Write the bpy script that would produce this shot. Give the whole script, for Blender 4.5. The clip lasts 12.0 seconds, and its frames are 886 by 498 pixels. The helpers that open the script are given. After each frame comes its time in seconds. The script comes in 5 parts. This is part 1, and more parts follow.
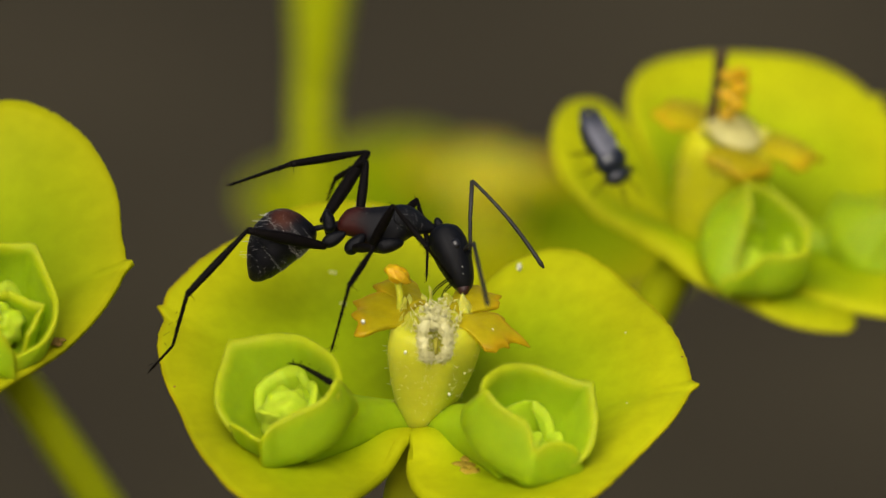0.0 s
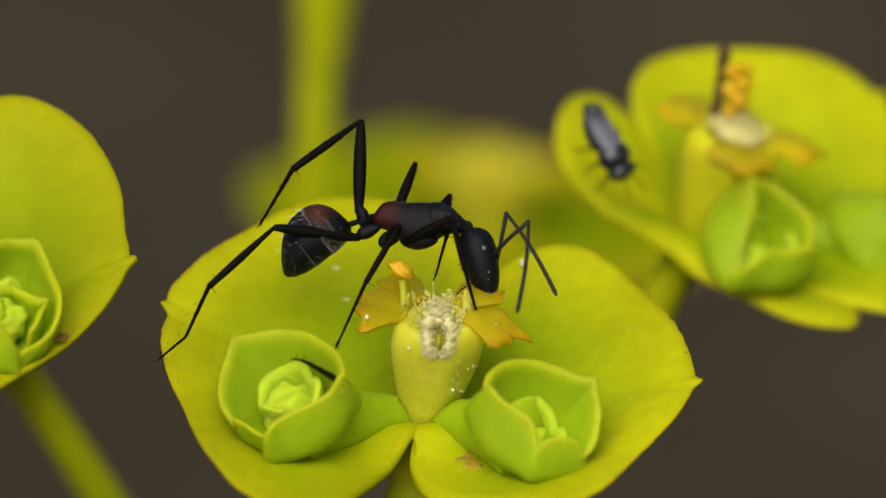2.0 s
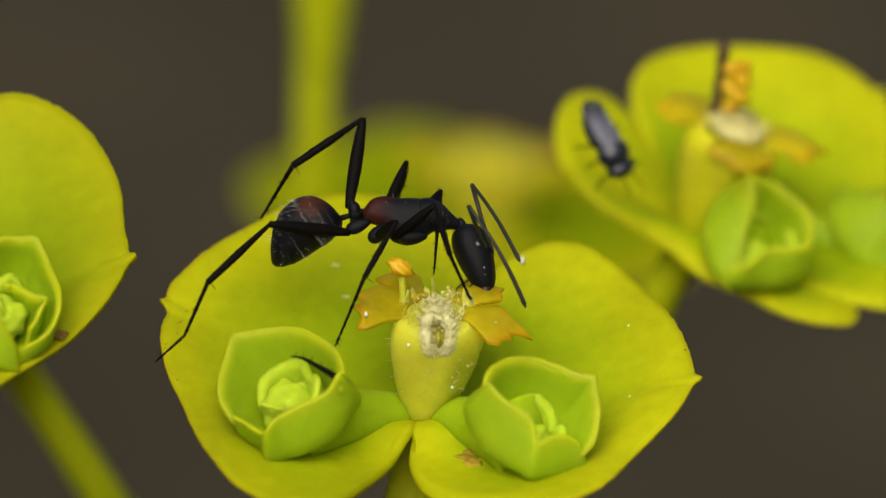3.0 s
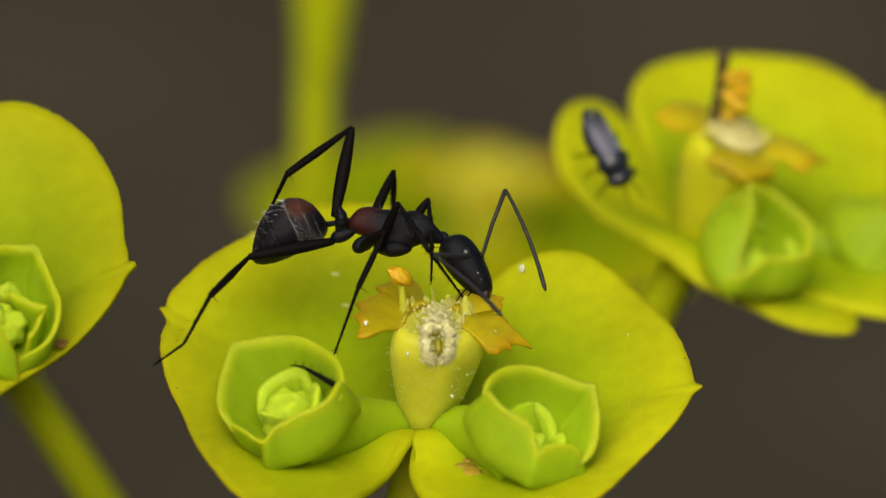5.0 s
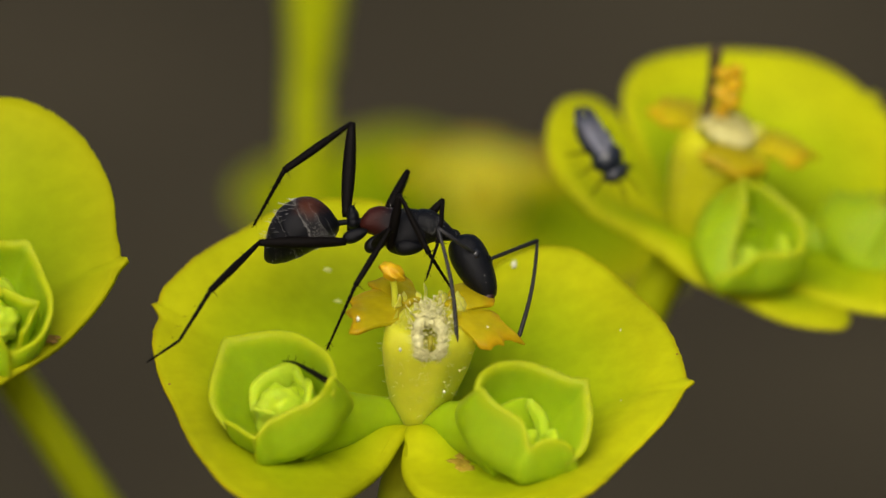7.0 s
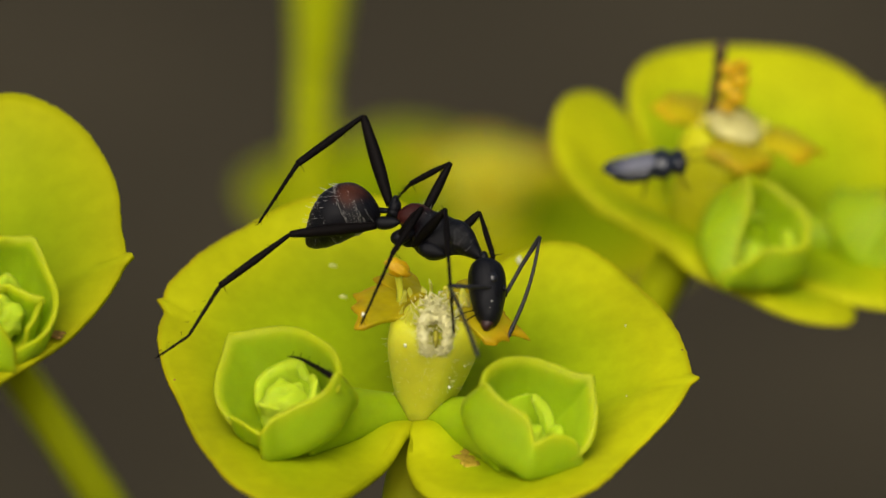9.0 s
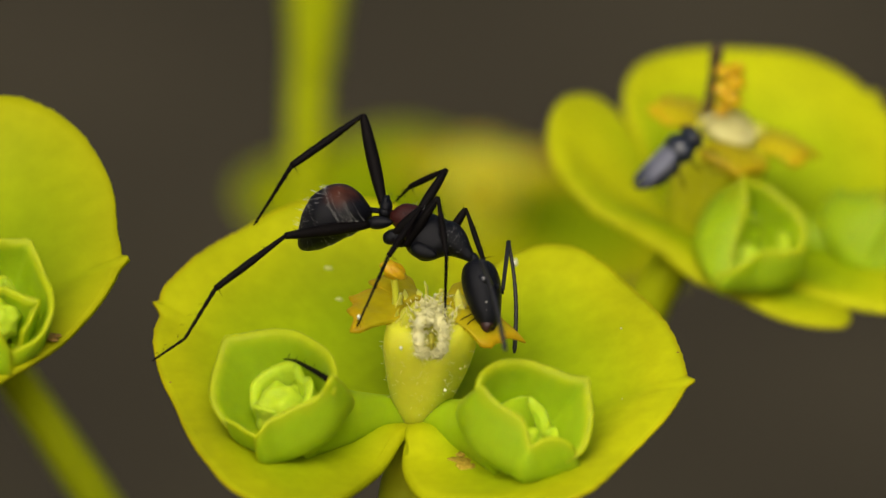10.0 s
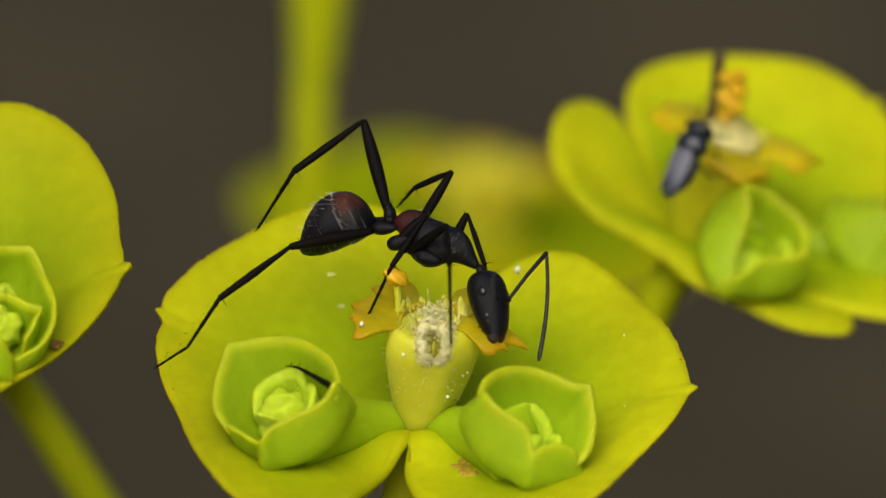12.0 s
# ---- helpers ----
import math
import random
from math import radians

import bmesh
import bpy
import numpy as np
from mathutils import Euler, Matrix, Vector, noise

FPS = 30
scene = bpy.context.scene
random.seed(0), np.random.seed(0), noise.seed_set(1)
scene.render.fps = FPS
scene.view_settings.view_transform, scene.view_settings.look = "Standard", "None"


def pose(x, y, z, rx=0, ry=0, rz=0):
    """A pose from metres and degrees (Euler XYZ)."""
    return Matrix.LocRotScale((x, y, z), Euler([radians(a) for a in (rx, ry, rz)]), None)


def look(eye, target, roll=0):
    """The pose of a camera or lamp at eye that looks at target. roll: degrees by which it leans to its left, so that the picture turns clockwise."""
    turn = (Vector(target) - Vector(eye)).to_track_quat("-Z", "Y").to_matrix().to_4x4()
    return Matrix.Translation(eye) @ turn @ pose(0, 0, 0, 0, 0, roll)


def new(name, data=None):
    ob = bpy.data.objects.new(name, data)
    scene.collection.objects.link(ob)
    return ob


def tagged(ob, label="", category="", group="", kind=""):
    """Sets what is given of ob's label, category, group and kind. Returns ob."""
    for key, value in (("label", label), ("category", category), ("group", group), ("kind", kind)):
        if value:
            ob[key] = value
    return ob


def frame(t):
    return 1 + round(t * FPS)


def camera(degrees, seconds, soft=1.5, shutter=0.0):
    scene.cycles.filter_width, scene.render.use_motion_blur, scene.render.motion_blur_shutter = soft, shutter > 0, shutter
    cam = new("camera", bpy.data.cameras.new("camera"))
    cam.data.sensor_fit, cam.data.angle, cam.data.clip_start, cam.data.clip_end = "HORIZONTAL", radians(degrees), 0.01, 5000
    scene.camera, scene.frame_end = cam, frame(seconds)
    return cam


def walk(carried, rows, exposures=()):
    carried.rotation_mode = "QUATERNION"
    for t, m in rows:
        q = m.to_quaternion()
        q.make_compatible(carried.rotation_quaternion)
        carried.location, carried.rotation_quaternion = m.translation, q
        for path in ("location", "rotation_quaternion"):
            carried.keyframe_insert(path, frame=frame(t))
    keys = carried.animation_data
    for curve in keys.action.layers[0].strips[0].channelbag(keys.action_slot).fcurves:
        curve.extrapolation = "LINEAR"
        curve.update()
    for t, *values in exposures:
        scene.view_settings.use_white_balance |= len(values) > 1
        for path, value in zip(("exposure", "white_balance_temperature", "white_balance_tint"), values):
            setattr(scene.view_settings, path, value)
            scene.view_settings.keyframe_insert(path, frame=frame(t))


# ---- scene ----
MM = 0.001
# The plant and its visitors lie in one leaning frame: x across, y away from the viewer, z up the stems.
LEAN = Matrix.Translation((0, 0, 0.30)) @ Matrix.Rotation(radians(-20), 4, "X")


def spot(x, y, z):
    """A place in the leaning frame, given in mm."""
    return LEAN @ Vector((x * MM, y * MM, z * MM))


# ---- camera ----
cam = camera(6.0, 12.0, soft=1.45)
cam.data.dof.use_dof = True
cam.data.dof.focus_distance = 0.2506
cam.data.dof.aperture_fstop = 46.0
# The hand's sway: seconds, degrees to the left, degrees upward.
SWAY = [(0, 0.0000, 0.0000), (0.2, 0.0184, 0.0054), (0.5, 0.0643, 0.0467), (0.8, 0.0691, -0.0117), (1, 0.0643, 0.0291), (1.2, 0.0691, 0.0282), (1.5, 0.0176, -0.0234), (1.8, 0.0814, 0.0433), (2, 0.0234, -0.0295), (2.2, 0.0435, -0.0306), (2.5, 0.1291, 0.0234), (2.7, 0.0192, -0.0536), (4.3, 0.0241, 0.0077), (4.5, 0.0000, 0.0000), (4.8, -0.0199, 0.0046), (5, 0.0176, 0.0115), (5.2, -0.0841, 0.0000), (5.5, -0.0471, -0.0176), (5.8, -0.0789, 0.0046), (6, -0.0820, -0.0471), (6.2, -0.0615, -0.0396), (6.5, -0.0529, -0.0234), (6.8, -0.0425, -0.0448), (7, -0.0352, -0.0176), (7.2, -0.0019, -0.0555), (8.8, 0.0132, -0.0337), (9, 0.0000, -0.0471), (9.2, -0.0130, -0.0220), (9.5, 0.0057, -0.0295), (9.8, -0.0841, -0.0260), (10, -0.0295, -0.0295), (10.2, -0.0538, -0.0387), (10.5, -0.1057, -0.0414), (10.8, -0.0588, -0.0124), (11, -0.1819, 0.0000), (11.2, -0.0492, -0.0481), (11.5, -0.0705, -0.0057), (11.8, -0.0203, -0.0318), (12, -0.0119, 0.0172)]
walk(cam, [(t, LEAN @ pose(0, -0.25, 0, 90 + up, 0, left)) for t, left, up in SWAY])

# ---- light: a bright overcast day ----
world = bpy.data.worlds.new("overcast_sky")
scene.world = world
world.use_nodes = True
wn = world.node_tree.nodes
sky = wn.new("ShaderNodeTexSky")
sky.sky_type, sky.sun_disc = "NISHITA", False
sky.sun_elevation, sky.sun_rotation = radians(45), radians(190)
sky.dust_density, sky.air_density = 7.0, 1.0
wn["Background"].inputs["Strength"].default_value = 0.085
world.node_tree.links.new(sky.outputs[0], wn["Background"].inputs["Color"])
sun = new("sun", bpy.data.lights.new("sun", "SUN"))
sun.data.energy, sun.data.angle, sun.data.color = 2.5, radians(45), (1.0, 0.95, 0.86)
sun.matrix_world = look((-0.16, -0.95, 1.25), (0, 0, 0.3))
scene.view_settings.exposure = -0.04


# ---- materials ----
def material(name, base, rough=0.5, metal=0.0, spread=0.25, scale=900.0, bump=0.0, bump_scale=2500.0, through_light=0.0,
             through_colour=None, edge=None, gloss=0.5, granules=False, rim=None, flesh=0.0, film=1.0):
    """A surface with two scales of colour variation and fine relief. edge: the colour towards a leaf's rim."""
    m = bpy.data.materials.new(name)
    m.use_nodes = True
    nt = m.node_tree
    n, l = nt.nodes, nt.links
    p = n["Principled BSDF"]
    p.inputs["Roughness"].default_value, p.inputs["Metallic"].default_value = rough, metal
    p.inputs["Specular IOR Level"].default_value = gloss
    p.inputs["Alpha"].default_value = film
    if flesh:
        # Light that wanders under a juicy skin; flesh: how far, in mm.
        p.inputs["Subsurface Weight"].default_value = 0.9
        p.inputs["Subsurface Radius"].default_value = (1.0, 0.9, 0.12)
        p.inputs["Subsurface Scale"].default_value = flesh * MM
    co = n.new("ShaderNodeTexCoord")
    big, small = n.new("ShaderNodeTexNoise"), n.new("ShaderNodeTexNoise")
    big.inputs["Scale"].default_value, small.inputs["Scale"].default_value = scale * 0.25, scale * 2.5
    big.inputs["Detail"].default_value, small.inputs["Detail"].default_value = 3, 4
    for k in (big, small):
        l.new(co.outputs["Object"], k.inputs["Vector"])
    colour = n.new("ShaderNodeRGB")
    colour.outputs[0].default_value = (*base, 1)
    last = colour.outputs[0]
    if edge:
        at = n.new("ShaderNodeAttribute")
        at.attribute_name = "edge"
        wob = n.new("ShaderNodeMath")
        wob.operation = "MULTIPLY_ADD"
        l.new(big.outputs["Fac"], wob.inputs[0])
        wob.inputs[1].default_value = 0.5
        l.new(at.outputs["Fac"], wob.inputs[2])
        ramp = n.new("ShaderNodeValToRGB")
        ramp.color_ramp.elements[0].position = 0.36
        ramp.color_ramp.elements[0].color = (*base, 1)
        ramp.color_ramp.elements[1].position = 0.8
        ramp.color_ramp.elements[1].color = (*edge, 1)
        fit = n.new("ShaderNodeMath")
        fit.operation = "MULTIPLY"
        fit.inputs[1].default_value = 0.8
        l.new(wob.outputs[0], fit.inputs[0])
        l.new(fit.outputs[0], ramp.inputs[0])
        last = ramp.outputs[0]
        if rim:
            # The outermost margin, dried in places.
            thin, dry, line = n.new("ShaderNodeMapRange"), n.new("ShaderNodeMath"), n.new("ShaderNodeMix")
            thin.inputs["From Min"].default_value, thin.inputs["From Max"].default_value = 0.955, 1.0
            l.new(at.outputs["Fac"], thin.inputs["Value"])
            dry.operation = "MULTIPLY"
            l.new(thin.outputs[0], dry.inputs[0])
            l.new(small.outputs["Fac"], dry.inputs[1])
            line.data_type = "RGBA"
            line.inputs["B"].default_value = (*rim, 1)
            l.new(dry.outputs[0], line.inputs["Factor"])
            l.new(last, line.inputs["A"])
            last = line.outputs["Result"]
    for tex, amount in ((big, spread), (small, spread * 0.35)):
        mix = n.new("ShaderNodeMix")
        mix.data_type, mix.blend_type = "RGBA", "MULTIPLY"
        mix.inputs["Factor"].default_value = 1.0
        span = n.new("ShaderNodeMapRange")
        span.inputs["From Min"].default_value, span.inputs["From Max"].default_value = 0.25, 0.75
        span.inputs["To Min"].default_value, span.inputs["To Max"].default_value = 1 - amount, 1 + amount * 0.5
        l.new(tex.outputs["Fac"], span.inputs["Value"])
        l.new(last, mix.inputs["A"])
        l.new(span.outputs[0], mix.inputs["B"])
        last = mix.outputs["Result"]
    l.new(last, p.inputs["Base Color"])
    if bump:
        fine, bm = n.new("ShaderNodeTexVoronoi" if granules else "ShaderNodeTexNoise"), n.new("ShaderNodeBump")
        fine.inputs["Scale"].default_value = bump_scale
        fine.inputs["Detail"].default_value = 1 if granules else 3
        bm.inputs["Strength"].default_value, bm.inputs["Distance"].default_value = bump, 0.00003 if granules else 0.0001
        l.new(co.outputs["Object"], fine.inputs["Vector"])
        l.new(fine.outputs["Distance" if granules else "Fac"], bm.inputs["Height"])
        l.new(bm.outputs[0], p.inputs["Normal"])
    if through_light:
        tl, add = n.new("ShaderNodeBsdfTranslucent"), n.new("ShaderNodeMixShader")
        if through_colour:
            tl.inputs["Color"].default_value = (*through_colour, 1)
        else:
            l.new(last, tl.inputs["Color"])
        add.inputs[0].default_value = through_light
        l.new(p.outputs[0], add.inputs[1])
        l.new(tl.outputs[0], add.inputs[2])
        l.new(add.outputs[0], n["Material Output"].inputs["Surface"])
    return m


LEAF = material("bract_leaf", (0.40, 0.535, 0.004), 0.6, spread=0.30, scale=800, bump=0.06, bump_scale=4000, through_light=0.30, edge=(0.55, 0.575, 0.004), gloss=0.1,
                rim=(0.54, 0.43, 0.004))
# The bract leaf in a darker tone, for the left flower.
LEAF_DARKER = material("darker_bract_leaf", (0.32, 0.42, 0.004), 0.6, spread=0.25, scale=700, bump=0.06, bump_scale=4000, through_light=0.30, edge=(0.48, 0.48, 0.004), gloss=0.1,
                rim=(0.52, 0.40, 0.004))
BUD = material("bud_leaf", (0.335, 0.482, 0.009), 0.5, spread=0.22, scale=900, bump=0.10, bump_scale=4000, through_light=0.12, edge=(0.43, 0.50, 0.009), gloss=0.12, flesh=0.55)
CORE = material("bud_core", (0.52, 0.68, 0.030), 0.6, spread=0.25, scale=1200, bump=0.15, through_light=0.15, gloss=0.15, flesh=0.4)
CUP = material("cup_skin", (0.63, 0.63, 0.038), 0.42, spread=0.28, scale=700, bump=0.25, bump_scale=5000, gloss=0.25, flesh=1.1)
SLIT = material("cup_mouth", (0.40, 0.36, 0.02), 0.6, spread=0.3, scale=2000, bump=0.3)
LOBE = material("cup_lobe", (0.82, 0.78, 0.12), 0.5, spread=0.25, scale=1500, bump=0.4, gloss=0.2, flesh=0.4)
GLAND = material("gland", (0.74, 0.60, 0.010), 0.33, spread=0.35, scale=1300, bump=0.4, bump_scale=4000, through_light=0.30, edge=(0.86, 0.54, 0.010), gloss=0.3, film=0.52)
CUP_GREEN = material("cup_skin_green", (0.66, 0.65, 0.012), 0.55, spread=0.25, scale=900, bump=0.3, through_light=0.15, gloss=0.15)
GREEN = material("cup_skin_green", (0.72, 0.70, 0.012), 0.55, spread=0.25, scale=900, bump=0.3, through_light=0.15, gloss=0.15)
# Nearly the bract leaf's hue but darker, for the far flower's bracts.
GREEN = material("darker_green_leaf", (0.25, 0.34, 0.004), 0.6, spread=0.3, scale=300, bump=0.2, through_light=0.2, edge=(0.36, 0.36, 0.004), gloss=0.0)
# A darker stem skin; on the right flower's stem it stands for shade.
DARK_STEM = material("dark_stem_skin", (0.38, 0.43, 0.004), 0.7, spread=0.2, scale=400, bump=0.2, through_light=0.2, gloss=0.04)
ANTHER = material("anther", (0.80, 0.50, 0.010), 0.4, spread=0.3, scale=1800, bump=0.3, bump_scale=9000, through_light=0.15, gloss=0.3, flesh=0.25)
FLUFF = material("pale_fluff", (0.92, 0.88, 0.45), 0.6, spread=0.2, scale=2000, through_light=0.3)
STEM = material("stem_skin", (0.50, 0.52, 0.006), 0.6, spread=0.2, scale=500, bump=0.2, through_light=0.2, gloss=0.2)
SCAR = material("brown_scar", (0.40, 0.27, 0.012), 0.7, spread=0.5, scale=3000, bump=0.5)
PALE_CAP = material("creamy_felt", (0.93, 0.87, 0.34), 0.8, spread=0.25, scale=1500, through_light=0.2)
DRY_SCAR = material("dried_spot", (0.30, 0.165, 0.02), 0.7, spread=0.5, scale=3000, bump=0.5)
DARK_STYLE = material("withered_style", (0.09, 0.055, 0.012), 0.7, spread=0.5, scale=2000, bump=0.5)
SPECK = material("pollen_clump", (0.82, 0.82, 0.30), 0.6, spread=0.2, scale=3000)
RIPE = material("ripe_gland", (0.72, 0.60, 0.008), 0.4, spread=0.35, scale=1300, bump=0.4, bump_scale=4000, through_light=0.25, edge=(0.78, 0.54, 0.008), gloss=0.2, film=0.8)
GRAIN = material("pollen", (0.85, 0.84, 0.70), 0.6, spread=0.1, scale=3000)
BLACK = material("ant_cuticle", (0.0050, 0.0052, 0.0068), 0.38, spread=0.5, scale=4000, bump=0.35, bump_scale=42000, gloss=0.15, granules=True)
LEG = material("leg_cuticle", (0.0045, 0.0034, 0.0030), 0.55, spread=0.4, scale=2500, bump=0.3, bump_scale=24000, gloss=0.06)
FEELER = material("antenna_cuticle", (0.018, 0.017, 0.018), 0.45, spread=0.3, scale=4000, bump=0.2, bump_scale=24000, gloss=0.3)
JAW = material("jaw_cuticle", (0.026, 0.007, 0.005), 0.45, spread=0.4, scale=3000, bump=0.2, bump_scale=20000, gloss=0.4)
PALE_RIM = material("pale_rim", (0.04, 0.037, 0.035), 0.5, spread=0.3, scale=3000)
HAIR = material("pale_hair", (0.54, 0.52, 0.48), 0.4, spread=0.1)
EYE_BLACK = material("eye", (0.008, 0.008, 0.010), 0.30, spread=0.1)
BLUEBLACK = material("fly_body", (0.008, 0.012, 0.020), 0.3, spread=0.3, scale=2500, bump=0.3, bump_scale=9000, gloss=0.7)
SOIL = material("soil", (0.050, 0.042, 0.0255), 0.95, spread=0.45, scale=60, bump=0.6, bump_scale=300, gloss=0.1)


def two_tone(name, first, second, start, end, rough, centre=None):
    """Cuticle that turns from one colour to another along the part's own length (metres), or outwards from a centre, with fine relief."""
    m = material(name, first, rough, spread=0.35, scale=2500, bump=0.35, bump_scale=42000, gloss=0.16, granules=True)
    n, l = m.node_tree.nodes, m.node_tree.links
    co, sep, span, mix = (n.new(k) for k in ("ShaderNodeTexCoord", "ShaderNodeSeparateXYZ", "ShaderNodeMapRange", "ShaderNodeMix"))
    nz = n.new("ShaderNodeTexNoise")
    nz.inputs["Scale"].default_value = 2200
    wob = n.new("ShaderNodeMath")
    wob.operation = "MULTIPLY_ADD"
    wob.inputs[1].default_value = 0.0006
    l.new(co.outputs["Object"], nz.inputs["Vector"])
    l.new(nz.outputs["Fac"], wob.inputs[0])
    l.new(co.outputs["Object"], sep.inputs[0])
    if centre:
        far = n.new("ShaderNodeVectorMath")
        far.operation = "DISTANCE"
        far.inputs[1].default_value = centre
        l.new(co.outputs["Object"], far.inputs[0])
        l.new(far.outputs["Value"], wob.inputs[2])
    else:
        l.new(sep.outputs[0], wob.inputs[2])
    l.new(wob.outputs[0], span.inputs["Value"])
    span.inputs["From Min"].default_value, span.inputs["From Max"].default_value = start + 0.0003, end + 0.0003
    span.interpolation_type = "SMOOTHSTEP"
    mix.data_type = "RGBA"
    mix.inputs["A"].default_value, mix.inputs["B"].default_value = (*first, 1), (*second, 1)
    l.new(span.outputs[0], mix.inputs["Factor"])
    l.new(mix.outputs["Result"], n["Principled BSDF"].inputs["Base Color"])
    return m


THORAX = two_tone("thorax_cuticle", (0.036, 0.007, 0.005), (0.005, 0.005, 0.0066), 0.0003, 0.0010, 0.42)
# The spot is red cuticle with its glint painted into the colour.
GASTER = two_tone("gaster_cuticle", (0.080, 0.022, 0.009), (0.0042, 0.0040, 0.0056), -0.0001, 0.00070, 0.40, (0.00046, 0.00044, 0.00080))
# Dark wing tip; the pale part is the sky's sheen painted as colour.
WING = two_tone("fly_wing_sheen", (0.014, 0.018, 0.030), (0.15, 0.155, 0.19), -0.0013, -0.0004, 0.25)


# ---- building helpers ----
def part(name, bm, mat, parent=None, label="", smooth=True):
    """Links a bmesh, built in mm, as one mesh object under a thing or a part."""
    me = bpy.data.meshes.new(name)
    for v in bm.verts:
        v.co *= MM
    for f in bm.faces:
        f.smooth = smooth
    bm.to_mesh(me)
    bm.free()
    me.materials.append(mat)
    ob = new(name, me)
    ob.parent = parent
    return tagged(ob, label)


def thing(name, matrix, label, category, group="", kind=""):
    ob = new(name)
    ob.empty_display_size = 0.001
    ob.matrix_basis = matrix
    return tagged(ob, label, category, group, kind)


def shell(nu, nv, f, thick, edge=None, closed=False):
    """A curved sheet with thickness: f(u, v) for u, v in 0..1 gives a point in mm; edge(u, v) the nearness of the rim."""
    bm = bmesh.new()
    lay = bm.verts.layers.float.new("edge")
    grid = []
    for j in range(nv + 1):
        row = []
        for i in range(nu + 1):
            v = bm.verts.new(f(i / nu, j / nv))
            v[lay] = edge(i / nu, j / nv) if edge else 0
            row.append(v)
        grid.append(row)
    faces = [bm.faces.new((grid[j][i], grid[j][i + 1], grid[j + 1][i + 1], grid[j + 1][i])) for j in range(nv) for i in range(nu)]
    bm.normal_update()
    under = {}
    for row in grid:
        for v in row:
            w = bm.verts.new(v.co - v.normal * thick * (1 - 0.6 * v[lay] ** 4))
            w[lay] = v[lay]
            under[v] = w
    for fc in faces:
        bm.faces.new([under[v] for v in reversed(fc.verts)])
    for e in list(bm.edges):
        if e.is_boundary and all(v in under for v in e.verts):
            a, b = e.verts
            lf = e.link_faces[0]
            vs = list(lf.verts)
            if vs[(vs.index(a) + 1) % len(vs)] == b:
                a, b = b, a
            try:
                bm.faces.new((a, b, under[b], under[a]))
            except ValueError:
                pass
    return bm


def tube(points, radii, sides=10, caps=True, bm=None, flat=1.0):
    """A tube through points (mm) with a radius at each."""
    bm = bm or bmesh.new()
    pts = [Vector(p) for p in points]
    rings, side = [], None
    for i, p in enumerate(pts):
        d = (pts[min(i + 1, len(pts) - 1)] - pts[max(i - 1, 0)]).normalized()
        side = (side - d * side.dot(d)).normalized() if side else d.orthogonal().normalized()
        up = d.cross(side)
        rings.append([bm.verts.new(p + (side * math.cos(a) + up * math.sin(a) * flat) * radii[i])
                      for a in (2 * math.pi * k / sides for k in range(sides))])
    for a, b in zip(rings, rings[1:]):
        for k in range(sides):
            bm.faces.new((a[k], a[(k + 1) % sides], b[(k + 1) % sides], b[k]))
    if caps:
        bm.faces.new(list(reversed(rings[0])))
        bm.faces.new(rings[-1])
    return bm


def smooth_points(points, steps=8):
    """A smooth line through a few points."""
    p = [Vector(q) for q in points]
    p = [2 * p[0] - p[1], *p, 2 * p[-1] - p[-2]]
    out = []
    for a, b, c, d in zip(p, p[1:], p[2:], p[3:]):
        for s in range(steps):
            t = s / steps
            out.append(0.5 * (2 * b + (c - a) * t + (2 * a - 5 * b + 4 * c - d) * t * t + (3 * b - a - 3 * c + d) * t ** 3))
    return [*out, p[-2]]


def loft(profile, sides=24, steps=5, bm=None):
    """A body along x: rows of (x, bottom, top, half width) in mm, smoothed, with rounded sections."""
    rows = smooth_points([(r[0], r[1], r[2]) for r in profile], steps)
    wide = smooth_points([(r[0], r[3], 0) for r in profile], steps)
    bm = bm or bmesh.new()
    rings = []
    for r, w in zip(rows, wide):
        mid, half = (r.y + r.z) / 2, max((r.z - r.y) / 2, 0.01)
        rings.append([bm.verts.new((r.x, max(w.y, 0.01) * math.cos(a), mid + half * math.sin(a)))
                      for a in (2 * math.pi * k / sides for k in range(sides))])
    for a, b in zip(rings, rings[1:]):
        for k in range(sides):
            bm.faces.new((a[k], a[(k + 1) % sides], b[(k + 1) % sides], b[k]))
    bm.faces.new(list(reversed(rings[0])))
    bm.faces.new(rings[-1])
    bmesh.ops.recalc_face_normals(bm, faces=bm.faces)
    return bm


def ball(centre, radii, bm=None, turn=None, lumps=0.0, u=16, v=10):
    bm = bm or bmesh.new()

    def put(p):
        q = 1 + lumps * noise.noise(p * 2.3 + Vector(centre) * 3)
        c = Vector((p.x * radii[0], p.y * radii[1], p.z * radii[2])) * q
        return bm.verts.new(Vector(centre) + (turn @ c if turn else c))

    rings = [[put(Vector((math.sin(b) * math.cos(a), math.sin(b) * math.sin(a), math.cos(b)))) for a in (2 * math.pi * k / u for k in range(u))]
             for b in (math.pi * k / v for k in range(1, v))]
    low, high = put(Vector((0, 0, -1))), put(Vector((0, 0, 1)))
    for a, b in zip(rings, rings[1:]):
        for k in range(u):
            bm.faces.new((a[k], b[k], b[(k + 1) % u], a[(k + 1) % u]))
    for k in range(u):
        bm.faces.new((high, rings[0][k], rings[0][(k + 1) % u]))
        bm.faces.new((low, rings[-1][(k + 1) % u], rings[-1][k]))
    return bm


